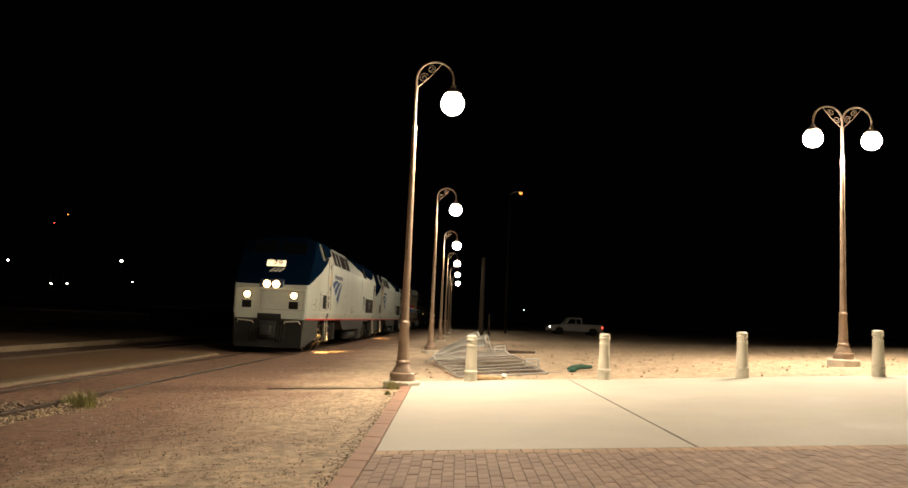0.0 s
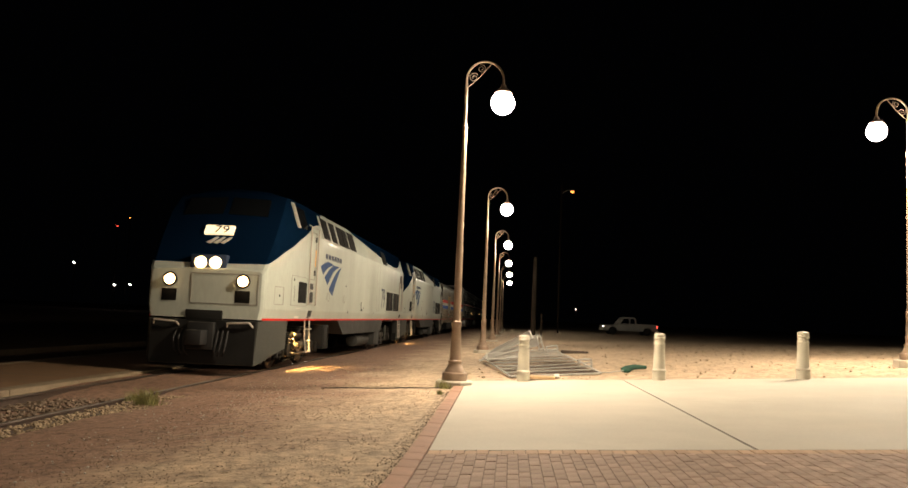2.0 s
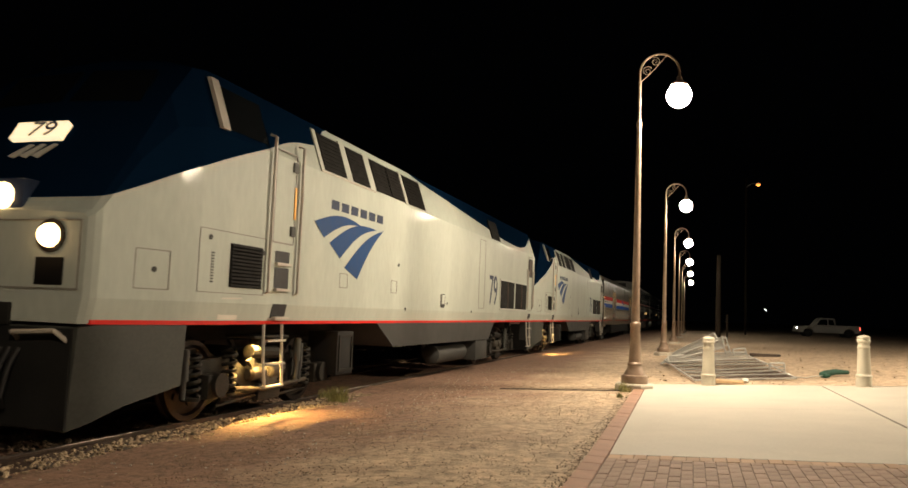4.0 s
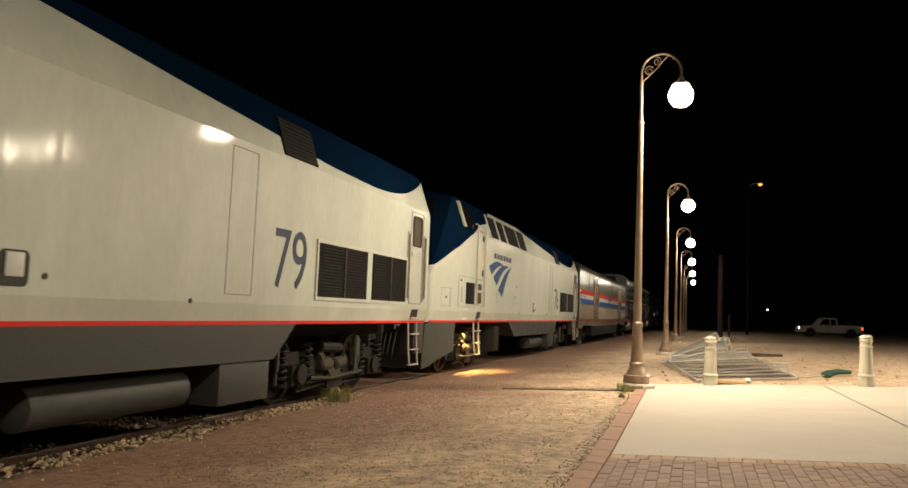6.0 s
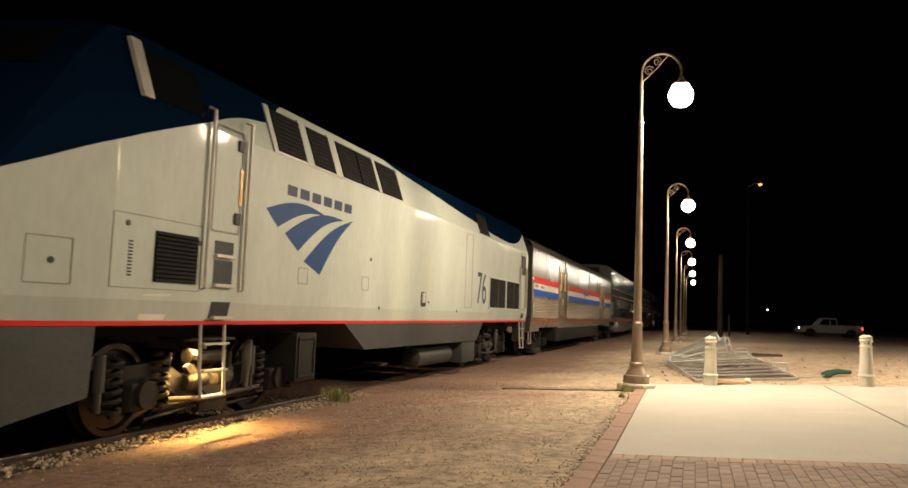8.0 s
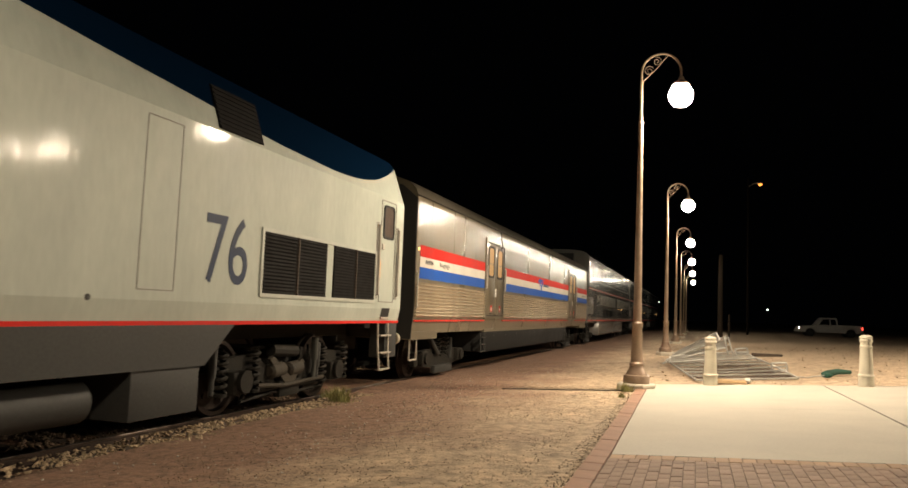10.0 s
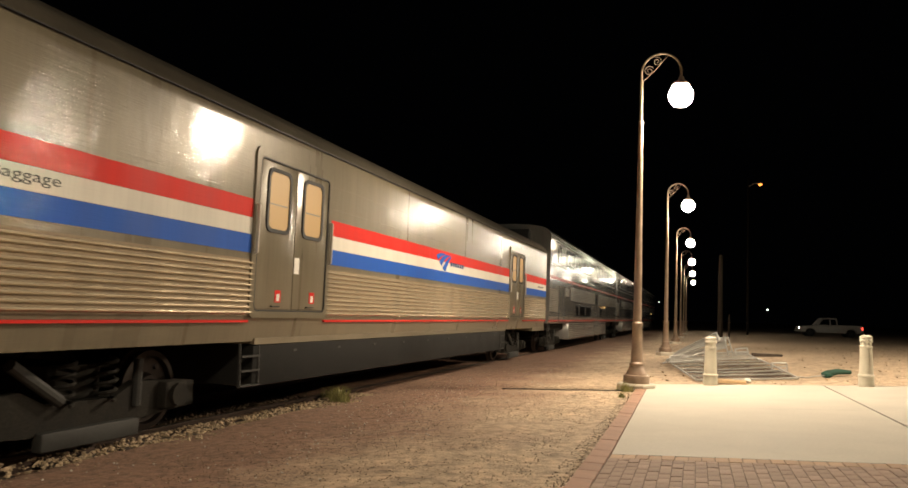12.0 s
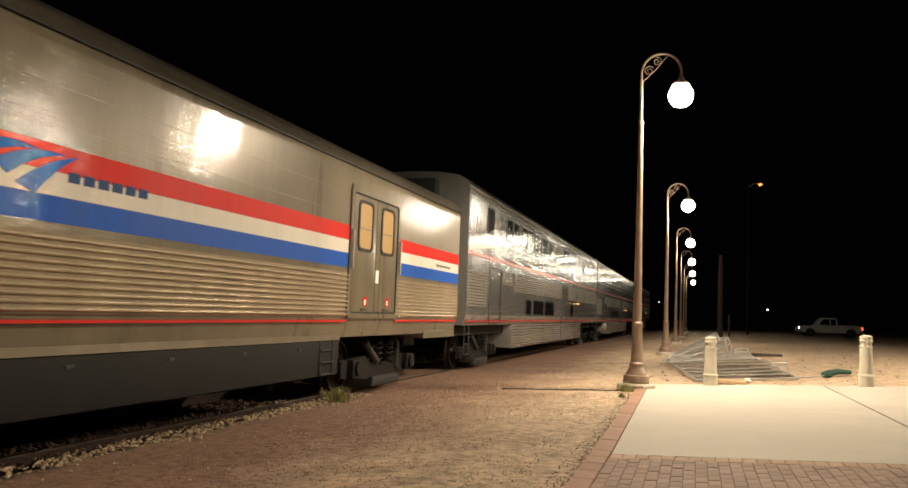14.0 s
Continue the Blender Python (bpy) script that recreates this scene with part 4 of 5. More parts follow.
        part("grille_divider", bm, M_TIE, car)
    # rear door with window and rails
    bm = B()
    ring_frame(bm, rounded(19.84, 20.52, 1.60, 3.40, 0.03), rounded(19.858, 20.502, 1.618, 3.382, 0.03), 1.545, 1.558)
    door = part("rear_door", bm, M_SEAM, car, "rear door with a rounded window")
    bm = B()
    ring_frame(bm, rounded(19.93, 20.42, 2.72, 3.32, 0.08), rounded(19.97, 20.38, 2.76, 3.28, 0.07), 1.55, 1.572)
    part("window_seal", bm, M_BLACK, door)
    bm = B()
    prism(bm, rounded(19.97, 20.38, 2.76, 3.28, 0.07), 1.552, 1.560)
    part("window_pane", bm, material("dusty_pane", (0.085, 0.062, 0.05), rough=0.6, vary=0.3, scale=3, bump=0.05, spec=0.15), door)
    bm = B()
    box(bm, 1.55, 1.572, 19.9, 20.0, 2.52, 2.62, 0.008)
    part("latch", bm, M_CHROME, door)
    for yy in (19.72, 20.62):
        # flat strip on the wall, the recess's shade put into its darker colour
        bm = B()
        box(bm, 1.548, 1.556, yy - 0.06, yy + 0.06, 1.66, 2.98)
        part("rail_recess", bm, M_SEAM, car)
        hand_rail(car, yy, 1.7, 2.95, 1.556)
    bm = B()
    box(bm, 1.55, 1.562, 19.80, 19.86, 2.02, 2.33)
    part("reflector", bm, M_YELLOW, car, "yellow reflective strip")
    # cab door, rails, steps
    bm = B()
    ring_frame(bm, rounded(3.58, 4.14, 2.30, 3.55, 0.03), rounded(3.60, 4.12, 2.32, 3.53, 0.03), 1.545, 1.557)
    door = part("cab_door", bm, M_SEAM, car)
    for z in (2.42, 3.30):
        bm = B()
        box(bm, 1.55, 1.575, 4.02, 4.14, z, z + 0.14, 0.01)
        part("hinge", bm, M_SKIRT, door)
    bm = B()
    box(bm, 1.551, 1.563, 4.10, 4.15, 2.66, 3.10)
    part("reflector", bm, M_YELLOW, car, "yellow reflective strip")
    for yy in (3.48, 4.24):
        hand_rail(car, yy, 1.62, 3.70, 1.556)
    # step recesses are solid blocks, black in place of the shade inside them
    for z0, z1 in ((2.02, 2.20), (1.68, 1.98), (1.31, 1.50)):
        bm = B()
        box(bm, 1.49, 1.554, 3.68, 4.05, z0, z1)
        chamfer(bm)
        p = part("step_recess", bm, M_BLACK, car)
        bm = B()
        box(bm, 1.55, 1.60, 3.68, 4.05, z0 - 0.01, z0 + 0.025)
        part("tread", bm, M_CHROME, p)
    bm = B()
    box(bm, 1.47, 1.553, 20.02, 20.40, 1.31, 1.50)
    chamfer(bm)
    p = part("step_recess", bm, M_BLACK, car, "step recess in the sill, its shade a black block")
    bm = B()
    box(bm, 1.50, 1.55, 20.02, 20.40, 1.315, 1.345)
    part("tread", bm, M_CHROME, p)
    bm = B()
    ring_frame(bm, rounded(2.05, 3.44, 1.60, 2.33, 0.02), rounded(2.06, 3.43, 1.61, 2.32, 0.02), 1.548, 1.554)
    part("equipment_hatch", bm, M_SEAM, car)
    louvre(car, "nose_grille", 2.66, 3.36, 1.68, 2.20, 1.553, 12)
    bm = B()
    for k in range(11):
        box(bm, 1.55, 1.556, 2.28, 2.34, 1.72 + 0.033 * k, 1.735 + 0.033 * k)
    part("slotted_vent", bm, M_BLACK, car)
    for yy, zz in ((2.25, 2.23), (3.40, 2.14), (1.45, 1.81), (8.11, 2.31), (8.55, 1.50), (13.14, 1.50)):
        bm = B()
        tube(bm, [(1.545, yy, zz), (1.56, yy, zz)], 0.03, 10)
        taper(bm)
        part("fastener", bm, M_SKIRT, car)
    for y0, y1, z0, z1 in ((5.64, 5.93, 1.79, 2.02), (7.78, 8.06, 1.78, 2.01), (1.20, 1.66, 1.60, 2.02), (13.77, 14.34, 1.59, 3.37)):
        bm = B()
        ring_frame(bm, rounded(y0, y1, z0, z1, 0.02), rounded(y0 + 0.012, y1 - 0.012, z0 + 0.012, z1 - 0.012, 0.015), 1.548, 1.554)
        taper(bm)
        part("access_panel", bm, M_SEAM, car)
    # flat black plate for the dark inside of the gauge recess
    bm = B()
    prism(bm, rounded(10.68, 10.98, 1.56, 1.86, 0.06), 1.548, 1.556)
    p = part("fuel_gauge_recess", bm, M_BLACK, car)
    bm = B()
    box(bm, 1.552, 1.570, 10.74, 10.92, 1.64, 1.84, 0.006)
    part("lever", bm, M_WHITE, p)
    bm = B()
    tube(bm, [(1.548, 11.15, 1.66), (1.56, 11.15, 1.66)], 0.028, 10)
    part("cap", bm, M_SKIRT, car)
    # emblem, name and road number
    emblem(car, 6.27, 1.95, 1.552)
    name_bars(car, 5.2, 7.31, 2.97, 3.11, 1.552, 6)
    figures_on(figures, M_NAVY, car, lambda u, w, d: (1.552 + d, 14.84 + 0.86 * u, 1.71 + 0.80 * w))
    bm = B()
    prism(bm, [(2.52, 1.29), (2.92, 1.29), (2.96, 1.56), (2.54, 1.55)], 1.548, 1.553)
    chamfer(bm)
    part("repair_patch", bm, M_STRIPE_WHITE, car, "paler patch of paint")
    # ladders below the sill
    for yy in (3.58, 20.0):
        bm = B()
        for d in (0.0, 0.46):
            tube(bm, [(1.50, yy + d, 1.24), (1.52, yy + d, 0.78), (1.56, yy + d * 0.96, 0.42)], 0.020, 8)
        for z in (1.02, 0.72, 0.43):
            box(bm, 1.50, 1.58, yy, yy + 0.46, z - 0.012, z + 0.012)
        part("step_ladder", bm, M_CHROME, car)
    # underframe
    bm = B()
    prism(bm, [(7.25, 1.236), (8.08, 0.80), (15.0, 0.78), (15.55, 1.236)], -1.53, 1.53)
    part("fuel_tank", bm, M_SKIRT, car, "dark grey fuel tank skirt")
    bm = B()
    tube(bm, [(1.16, 11.25, 0.50), (1.16, 11.3, 0.50), (1.16, 13.5, 0.50), (1.16, 13.55, 0.50)], [0.12, 0.21, 0.21, 0.12], 16)
    part("air_reservoir", bm, M_SKIRT, car)
    bm = B()
    box(bm, 0.7, 1.50, 13.85, 14.95, 0.28, 0.79, 0.01)
    part("equipment_box", bm, M_SKIRT, car)
    bm = B()
    box(bm, 0.9, 1.42, 5.95, 6.55, 0.42, 1.1, 0.01)
    p = part("battery_box", bm, M_SKIRT_DARK, car)
    bm = B()
    ring_frame(bm, rounded(6.0, 6.5, 0.47, 1.05, 0.02), rounded(6.04, 6.46, 0.51, 1.01, 0.02), 1.415, 1.44)
    part("door_frame", bm, M_TRUCK, p)
    bm = B()
    box(bm, -0.62, 0.62, 0.9, 20.6, 0.98, 1.236)
    part("centre_sill", bm, M_TRUCK, car)
    # front pilot and its side plates
    bm = B()
    loft(bm, [[(-1.18, 0.70, 0.22), (1.18, 0.70, 0.22), (1.24, 0.70, 1.20), (-1.24, 0.70, 1.20)],
              [(-1.32, 0.84, 0.30), (1.32, 0.84, 0.30), (1.34, 0.84, 1.23), (-1.34, 0.84, 1.23)],
              [(-1.38, 1.20, 0.42), (1.38, 1.20, 0.42), (1.40, 1.20, 1.23), (-1.40, 1.20, 1.23)],
              [(-1.50, 1.95, 0.58), (1.50, 1.95, 0.58), (1.53, 1.95, 1.23), (-1.53, 1.95, 1.23)]])
    part("pilot", bm, M_PILOT, car, "dark grey pilot plough")
    bm = B()
    prism(bm, [(0.672, 0.24), (0.697, 0.24), (0.697, 1.19), (0.672, 1.19)], -1.19, 1.19)
    part("plough_plate", bm, M_SKIRT_DARK, car, "near-black front plough plate")
    bm = B()
    box(bm, -0.18, 0.18, 0.15, 0.7, 0.66, 0.98, 0.03)
    box(bm, -0.30, 0.30, 0.52, 0.69, 0.55, 1.15, 0.02)
    part("coupler", bm, M_BLACK, car)
    for s in (-1, 1):
        for k in range(3):
            bm = B()
            tube(bm, [(s * (0.36 + 0.11 * k), 0.67, 0.98), (s * (0.38 + 0.11 * k), 0.55, 0.8), (s * (0.34 + 0.11 * k), 0.53, 0.52), (s * (0.30 + 0.1 * k), 0.62, 0.42)], 0.025, 6)
            part("air_hose", bm, M_BLACK, car)
    for s in (-1, 1):
        bm = B()
        tube(bm, [(s * 0.55, 0.70, 1.06), (s * 0.58, 0.58, 1.14), (s * 1.08, 0.58, 1.17), (s * 1.14, 0.70, 1.06)], 0.024, 8)
        part("grab_iron", bm, M_CHROME, car)
    bm = B()
    box(bm, -0.42, 0.42, 0.66, 0.72, 1.20, 1.42, 0.01)
    part("anticlimber", bm, M_SKIRT_DARK, car)
    # nose lights
    for s in (-1, 1):
        bm = B()
        tube(bm, [(s * 0.84, 0.76, 2.08), (s * 0.84, 0.68, 2.08)], 0.165, 18)
        d = part("ditch_light", bm, M_DARK, car)
        bm = B()
        tube(bm, [(s * 0.84, 0.68 - 0.12 * math.sin(k * 0.3), 2.08) for k in range(6)], [0.12 * math.cos(k * 0.3) for k in range(6)], 18)
        part("lens", bm, G_HEAD if leading else M_GLASS_DARK, d)
        bm = B()
        box(bm, s * 0.84 - 0.17, s * 0.84 + 0.17, 0.685, 0.73, 1.60, 1.87, 0.01)
        part("marker_housing", bm, M_DARK, car)
    bm = B()
    box(bm, -0.42, 0.42, 0.72, 1.15, 2.30, 2.66, 0.03)
    h = part("headlight_housing", bm, M_NAVY, car)
    for s in (-1, 1):
        bm = B()
        tube(bm, [(s * 0.17, 0.72 - 0.10 * math.sin(k * 0.3), 2.48) for k in range(6)], [0.135 * math.cos(k * 0.3) for k in range(6)], 18)
        part("lens", bm, G_HEAD if leading else M_GLASS_DARK, h)
    bm = B()
    slope = [(-0.34, 1.25, 3.14), (0.34, 1.25, 3.14), (0.34, 1.37, 3.34), (-0.34, 1.37, 3.34)]
    loft(bm, [slope, [(a, b - 0.07, c + 0.045) for a, b, c in slope]])
    part("number_board", bm, G_BOARD if leading else M_STRIPE_WHITE, car, "lit number board with dark figures")
    figures_on(figures, M_NAVY, car, lambda u, w, d: (-0.10 + 0.34 * u, 1.178 + 0.105 * w - d, 3.20 + 0.175 * w + d))
    for k in range(3):
        bm = B()
        a = -0.22 + 0.16 * k
        pts = [(a, 1.11, 2.93), (a + 0.10, 1.09, 2.90), (a + 0.26, 1.19, 3.06), (a + 0.20, 1.20, 3.07)]
        loft(bm, [[(p, q - 0.025, r + 0.03) for p, q, r in pts], [(p, q - 0.035, r + 0.036) for p, q, r in pts]])
        part("nose_emblem", bm, M_STRIPE_WHITE, car)
    bm = B()
    ring_frame(bm, [(-0.35, 1.56), (1.2, 1.56), (1.2, 2.24), (-0.35, 2.24)], [(-0.335, 1.575), (1.185, 1.575), (1.185, 2.225), (-0.335, 2.225)], 0, 0.01)
    for v in bm.verts:
        v.co = Vector((v.co.y, 0.696 - v.co.x, v.co.z))
    part("nose_door_seam", bm, M_SEAM, car)
    # step light behind the ladder, under an added plate and shade that confine its light
    bm = B()
    box(bm, 0.92, 1.36, 3.62, 4.50, 1.04, 1.075, 0.008)
    br = part("light_bracket", bm, M_TRUCK, car)
    bm = B()
    lathe(bm, [(0.02, 0.10), (0.10, 0.09), (0.115, 0.0), (0.105, 0.0), (0.09, 0.08), (0.02, 0.085)], 14, 1.17, 4.0, 0.94)
    part("shade", bm, M_BLACK, br)
    bm = B()
    tube(bm, [(1.17, 4.0, 1.015), (1.17, 4.0, 1.003)], [0.06, 0.055], 12)
    part("step_light", bm, G_STEP, br, "small glowing yellow step light")
    # roof equipment
    bm = B()
    for yy in (7.5, 11.0, 17.2):
        tube(bm, [(0, yy, 4.40), (0, yy, 4.50)], 0.5, 18)
    part("roof_fan", bm, M_DARK, car)
    bm = B()
    box(bm, -0.55, 0.55, 20.9, 21.25, 1.3, 3.5)
    part("gangway", bm, M_BLACK, car)
    loco_truck(car, 4.47)
    loco_truck(car, 17.70)
    bm = B()
    box(bm, 1.2, 1.5, 20.35, 20.9, 0.62, 1.24, 0.01)
    part("rear_step_box", bm, M_SKIRT, car)
    return car


def baggage_car(y):
    car = thing("baggage_car", TRAIN_X, y, 0, "stainless steel baggage car with red, white and blue stripes", "rail car")
    L = 25.0
    half = [(1.47, 1.02), (1.52, 1.30), (1.55, 1.42), (1.55, 1.44), (1.55, 3.64), (1.55, 3.66), (1.54, 3.74), (1.48, 3.90), (1.33, 4.04), (1.0, 4.16), (0.5, 4.23)]
    def section(yy, k=1.0):
        return [(a * k, yy, b) for a, b in half] + [(0, yy, 4.25)] + [(-a * k, yy, b) for a, b in half[::-1]]
    bm = B()
    loft(bm, [section(0.0), section(5.0), section(10.0), section(15), section(20), section(L)])
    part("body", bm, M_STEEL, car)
    bm = B()
    top = half[6:]
    sec = [(a + 0.006, b + 0.006) for a, b in top]
    ring = lambda yy: [(a, yy, b) for a, b in sec] + [(0, yy, 4.256)] + [(-a, yy, b) for a, b in sec[::-1]]
    loft(bm, [ring(0.0), ring(L)])
    part("roof", bm, M_STEEL_DIM, car, "dull curved metal roof")
    bm = B()
    box(bm, 1.53, 1.568, 0, L, 3.756, 3.770)
    part("gutter", bm, M_BLACK, car)
    for z in (2.96, 3.30):
        bm = B()
        box(bm, 1.545, 1.5525, 7.4, 19.0, z, z + 0.006)
        part("panel_joint", bm, M_TAN, car)
    # three coloured bands, broken by the doors
    doors = ((5.30, 7.22), (19.15, 21.1))
    spans = ((0.22, 5.24), (7.28, 19.09), (21.16, L - 0.03))
    for name, mat, z0, z1 in (("red_band", M_RED, 2.56, 2.79), ("white_band", M_STRIPE_WHITE, 2.35, 2.557), ("blue_band", M_BLUE, 2.12, 2.347)):
        for a, b in spans:
            bm = B()
            box(bm, 1.55, 1.554, a, b, z0, z1)
            part(name, bm, mat, car)
    for a, b in ((0.03, 5.24), (7.28, 19.09), (21.16, L - 0.03)):
        for k in range(10):
            z = 1.36 + 0.068 * k
            bm = B()
            loft(bm, [[(1.551, yy, z), (1.570, yy, z + 0.003), (1.582, yy, z + 0.014), (1.584, yy, z + 0.024), (1.578, yy, z + 0.036), (1.551, yy, z + 0.044)] for yy in (a, b)])
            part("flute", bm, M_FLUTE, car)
        # one even brown strip, duller than the flutes in front of it
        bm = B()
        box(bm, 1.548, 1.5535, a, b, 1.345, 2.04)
        part("fluting_backing", bm, M_EDGE, car, "duller brown backing strip between the flutes")
        bm = B()
        box(bm, 1.53, 1.556, a, b, 1.262, 1.292)
        part("stripe", bm, M_RED, car)
    # doors
    for y0, y1 in doors:
        bm = B()
        ring_frame(bm, rounded(y0 - 0.10, y1 + 0.10, 1.32, 3.48, 0.10), rounded(y0, y1, 1.40, 3.36, 0.08), 1.53, 1.575)
        fr = part("door_frame", bm, M_STEEL, car)
        bm = B()
        ring_frame(bm, rounded(y0, y1, 1.40, 3.36, 0.08), rounded(y0 + 0.02, y1 - 0.02, 1.42, 3.34, 0.07), 1.552, 1.572)
        part("door_gap", bm, M_BLACK, fr)
        mid = (y0 + y1) / 2
        for a, b in ((y0 + 0.03, mid - 0.008), (mid + 0.008, y1 - 0.03)):
            bm = B()
            box(bm, 1.545, 1.562, a, b, 1.43, 3.33, 0.006)
            leaf = part("door_leaf", bm, M_STEEL, car)
            c = (a + b) / 2
            bm = B()
            ring_frame(bm, rounded(c - 0.30, c + 0.30, 2.42, 3.26, 0.11), rounded(c - 0.25, c + 0.25, 2.47, 3.21, 0.09), 1.56, 1.578)
            part("window_seal", bm, M_BLACK, leaf)
            bm = B()
            prism(bm, rounded(c - 0.25, c + 0.25, 2.47, 3.21, 0.09), 1.561, 1.566)
            part("window_pane", bm, G_CABIN, leaf, "window glowing amber from inside")
            bm = B()
            box(bm, 1.562, 1.567, c - 0.22, c + 0.22, 2.78, 2.80)
            part("sash_bar", bm, M_TAN, leaf)
            bm = B()
            box(bm, 1.562, 1.566, c + 0.02, c + 0.17, 1.52, 1.68)
            sg = part("warning_sign", bm, M_RED, leaf, "small red warning sign")
            bm = B()
            box(bm, 1.566, 1.569, c + 0.06, c + 0.13, 1.54, 1.63)
            part("sign_mark", bm, M_PAPER, sg)
            bm = B()
            box(bm, 1.562, 1.59, c - 0.08, c + 0.12, 1.46, 1.475)
            part("pull", bm, M_BLACK, leaf)
        bm = B()
        box(bm, 1.562, 1.567, mid + 0.02, mid + 0.15, 1.92, 2.14)
        part("notice", bm, M_PAPER, car)
        for yy in (y0 - 0.05, y1 + 0.05):
            hand_rail(car, yy, 2.10, 2.75, 1.575)
    figures_on("Baggage", M_SKIRT, car, lambda u, w, d: (1.554 + d * 0.5, 1.45 + 0.72 * u, 2.40 + 0.125 * w))
    for k in range(5):
        bm = B()
        box(bm, 1.554, 1.556, 0.55 + 0.10 * k, 0.62 + 0.10 * k, 2.43, 2.51)
        part("number_bar", bm, M_SKIRT, car)
        bm = B()
        box(bm, 1.554, 1.556, 23.4 + 0.20 * k, 23.55 + 0.20 * k, 2.42, 2.47)
        part("number_bar", bm, M_SKIRT, car)
    emblem(car, 12.95, 2.34, 1.556, 0.42, M_BLUE)
    name_bars(car, 13.28, 14.35, 2.49, 2.58, 1.556, 6, M_LOGO)
    # lower sill and skirt
    for a, b, z0 in ((0.0, 1.6, 0.90), (5.5, 19.0, 0.98), (22.9, L, 0.92)):
        bm = B()
        box(bm, -1.50, 1.50, a, b, z0, 1.06)
        part("sill", bm, M_TAN, car)
    bm = B()
    box(bm, -1.48, 1.49, 5.5, 19.0, 0.45, 0.975, 0.02)
    part("skirt", bm, M_SKIRT_DARK, car, "dark grey underfloor skirt")
    for k in range(9):
        bm = B()
        box(bm, 1.49, 1.50, 6.5 + 1.4 * k, 6.6 + 1.4 * k, 0.86, 0.89)
        part("tie_down", bm, M_SKIRT, car)
    bm = B()
    box(bm, -0.7, 0.7, -0.42, 0.02, 1.1, 3.7, 0.02)
    part("diaphragm", bm, M_BLACK, car, "black rubber gangway diaphragm")
    bm = B()
    box(bm, -0.7, 0.7, L - 0.02, L + 0.4, 1.1, 3.7, 0.02)
    part("diaphragm", bm, M_BLACK, car)
    bm = B()
    loft(bm, [[(a, yy, b) for a, b in ((1.50, 0.92), (1.54, 1.45), (1.54, 3.70), (1.2, 3.98), (-1.2, 3.98), (-1.54, 3.7), (-1.5, 0.92))] for yy in (-0.03, 0.0)])
    part("end_wall", bm, M_SKIRT, car)
    bm = B()
    tube(bm, [(1.2, -0.05, 0.92), (1.2, -0.16, 0.92)], 0.11, 14)
    part("cable_socket", bm, M_BOLLARD, car)
    bm = B()
    tube(bm, [(0.85, -0.05, 0.95), (0.85, -0.14, 0.95)], 0.10, 14)
    part("cable_socket", bm, M_BOLLARD, car)
    bm = B()
    box(bm, -0.15, 0.15, -0.5, 0.4, 0.66, 0.95, 0.02)
    part("coupler", bm, M_TRUCK, car)
    bm = B()
    for d in (0.1, 0.5):
        tube(bm, [(1.44, d, 0.95), (1.44, d, 0.5)], 0.018, 6)
    tube(bm, [(1.44, 0.1, 0.5), (1.44, 0.5, 0.5)], 0.018, 6)
    part("stirrup_step", bm, M_CHROME, car)
    bm = B()
    tube(bm, [(1.53, 0.06, 1.5), (1.60, 0.0, 1.55), (1.60, 0.0, 2.2), (1.53, 0.06, 2.25)], 0.018, 8)
    part("handrail", bm, M_CHROME, car)
    bm = B()
    tube(bm, [(1.545, 0.12, 2.70), (1.57, 0.12, 2.70)], 0.032, 12)
    part("marker_light", bm, G_MARKER, car, "glowing amber marker light")
    for yy in (18.78, 5.62):
        bm = B()
        for d in (0.0, 0.42):
            tube(bm, [(1.48, yy - d, 1.0), (1.50, yy - d, 0.46)], 0.020, 6)
        for z in (0.84, 0.66, 0.48):
            box(bm, 1.46, 1.53, yy - 0.42, yy, z - 0.01, z + 0.01)
        part("step_ladder", bm, M_SKIRT, car)
    car_truck(car, 3.15)
    car_truck(car, 21.75)
    return car


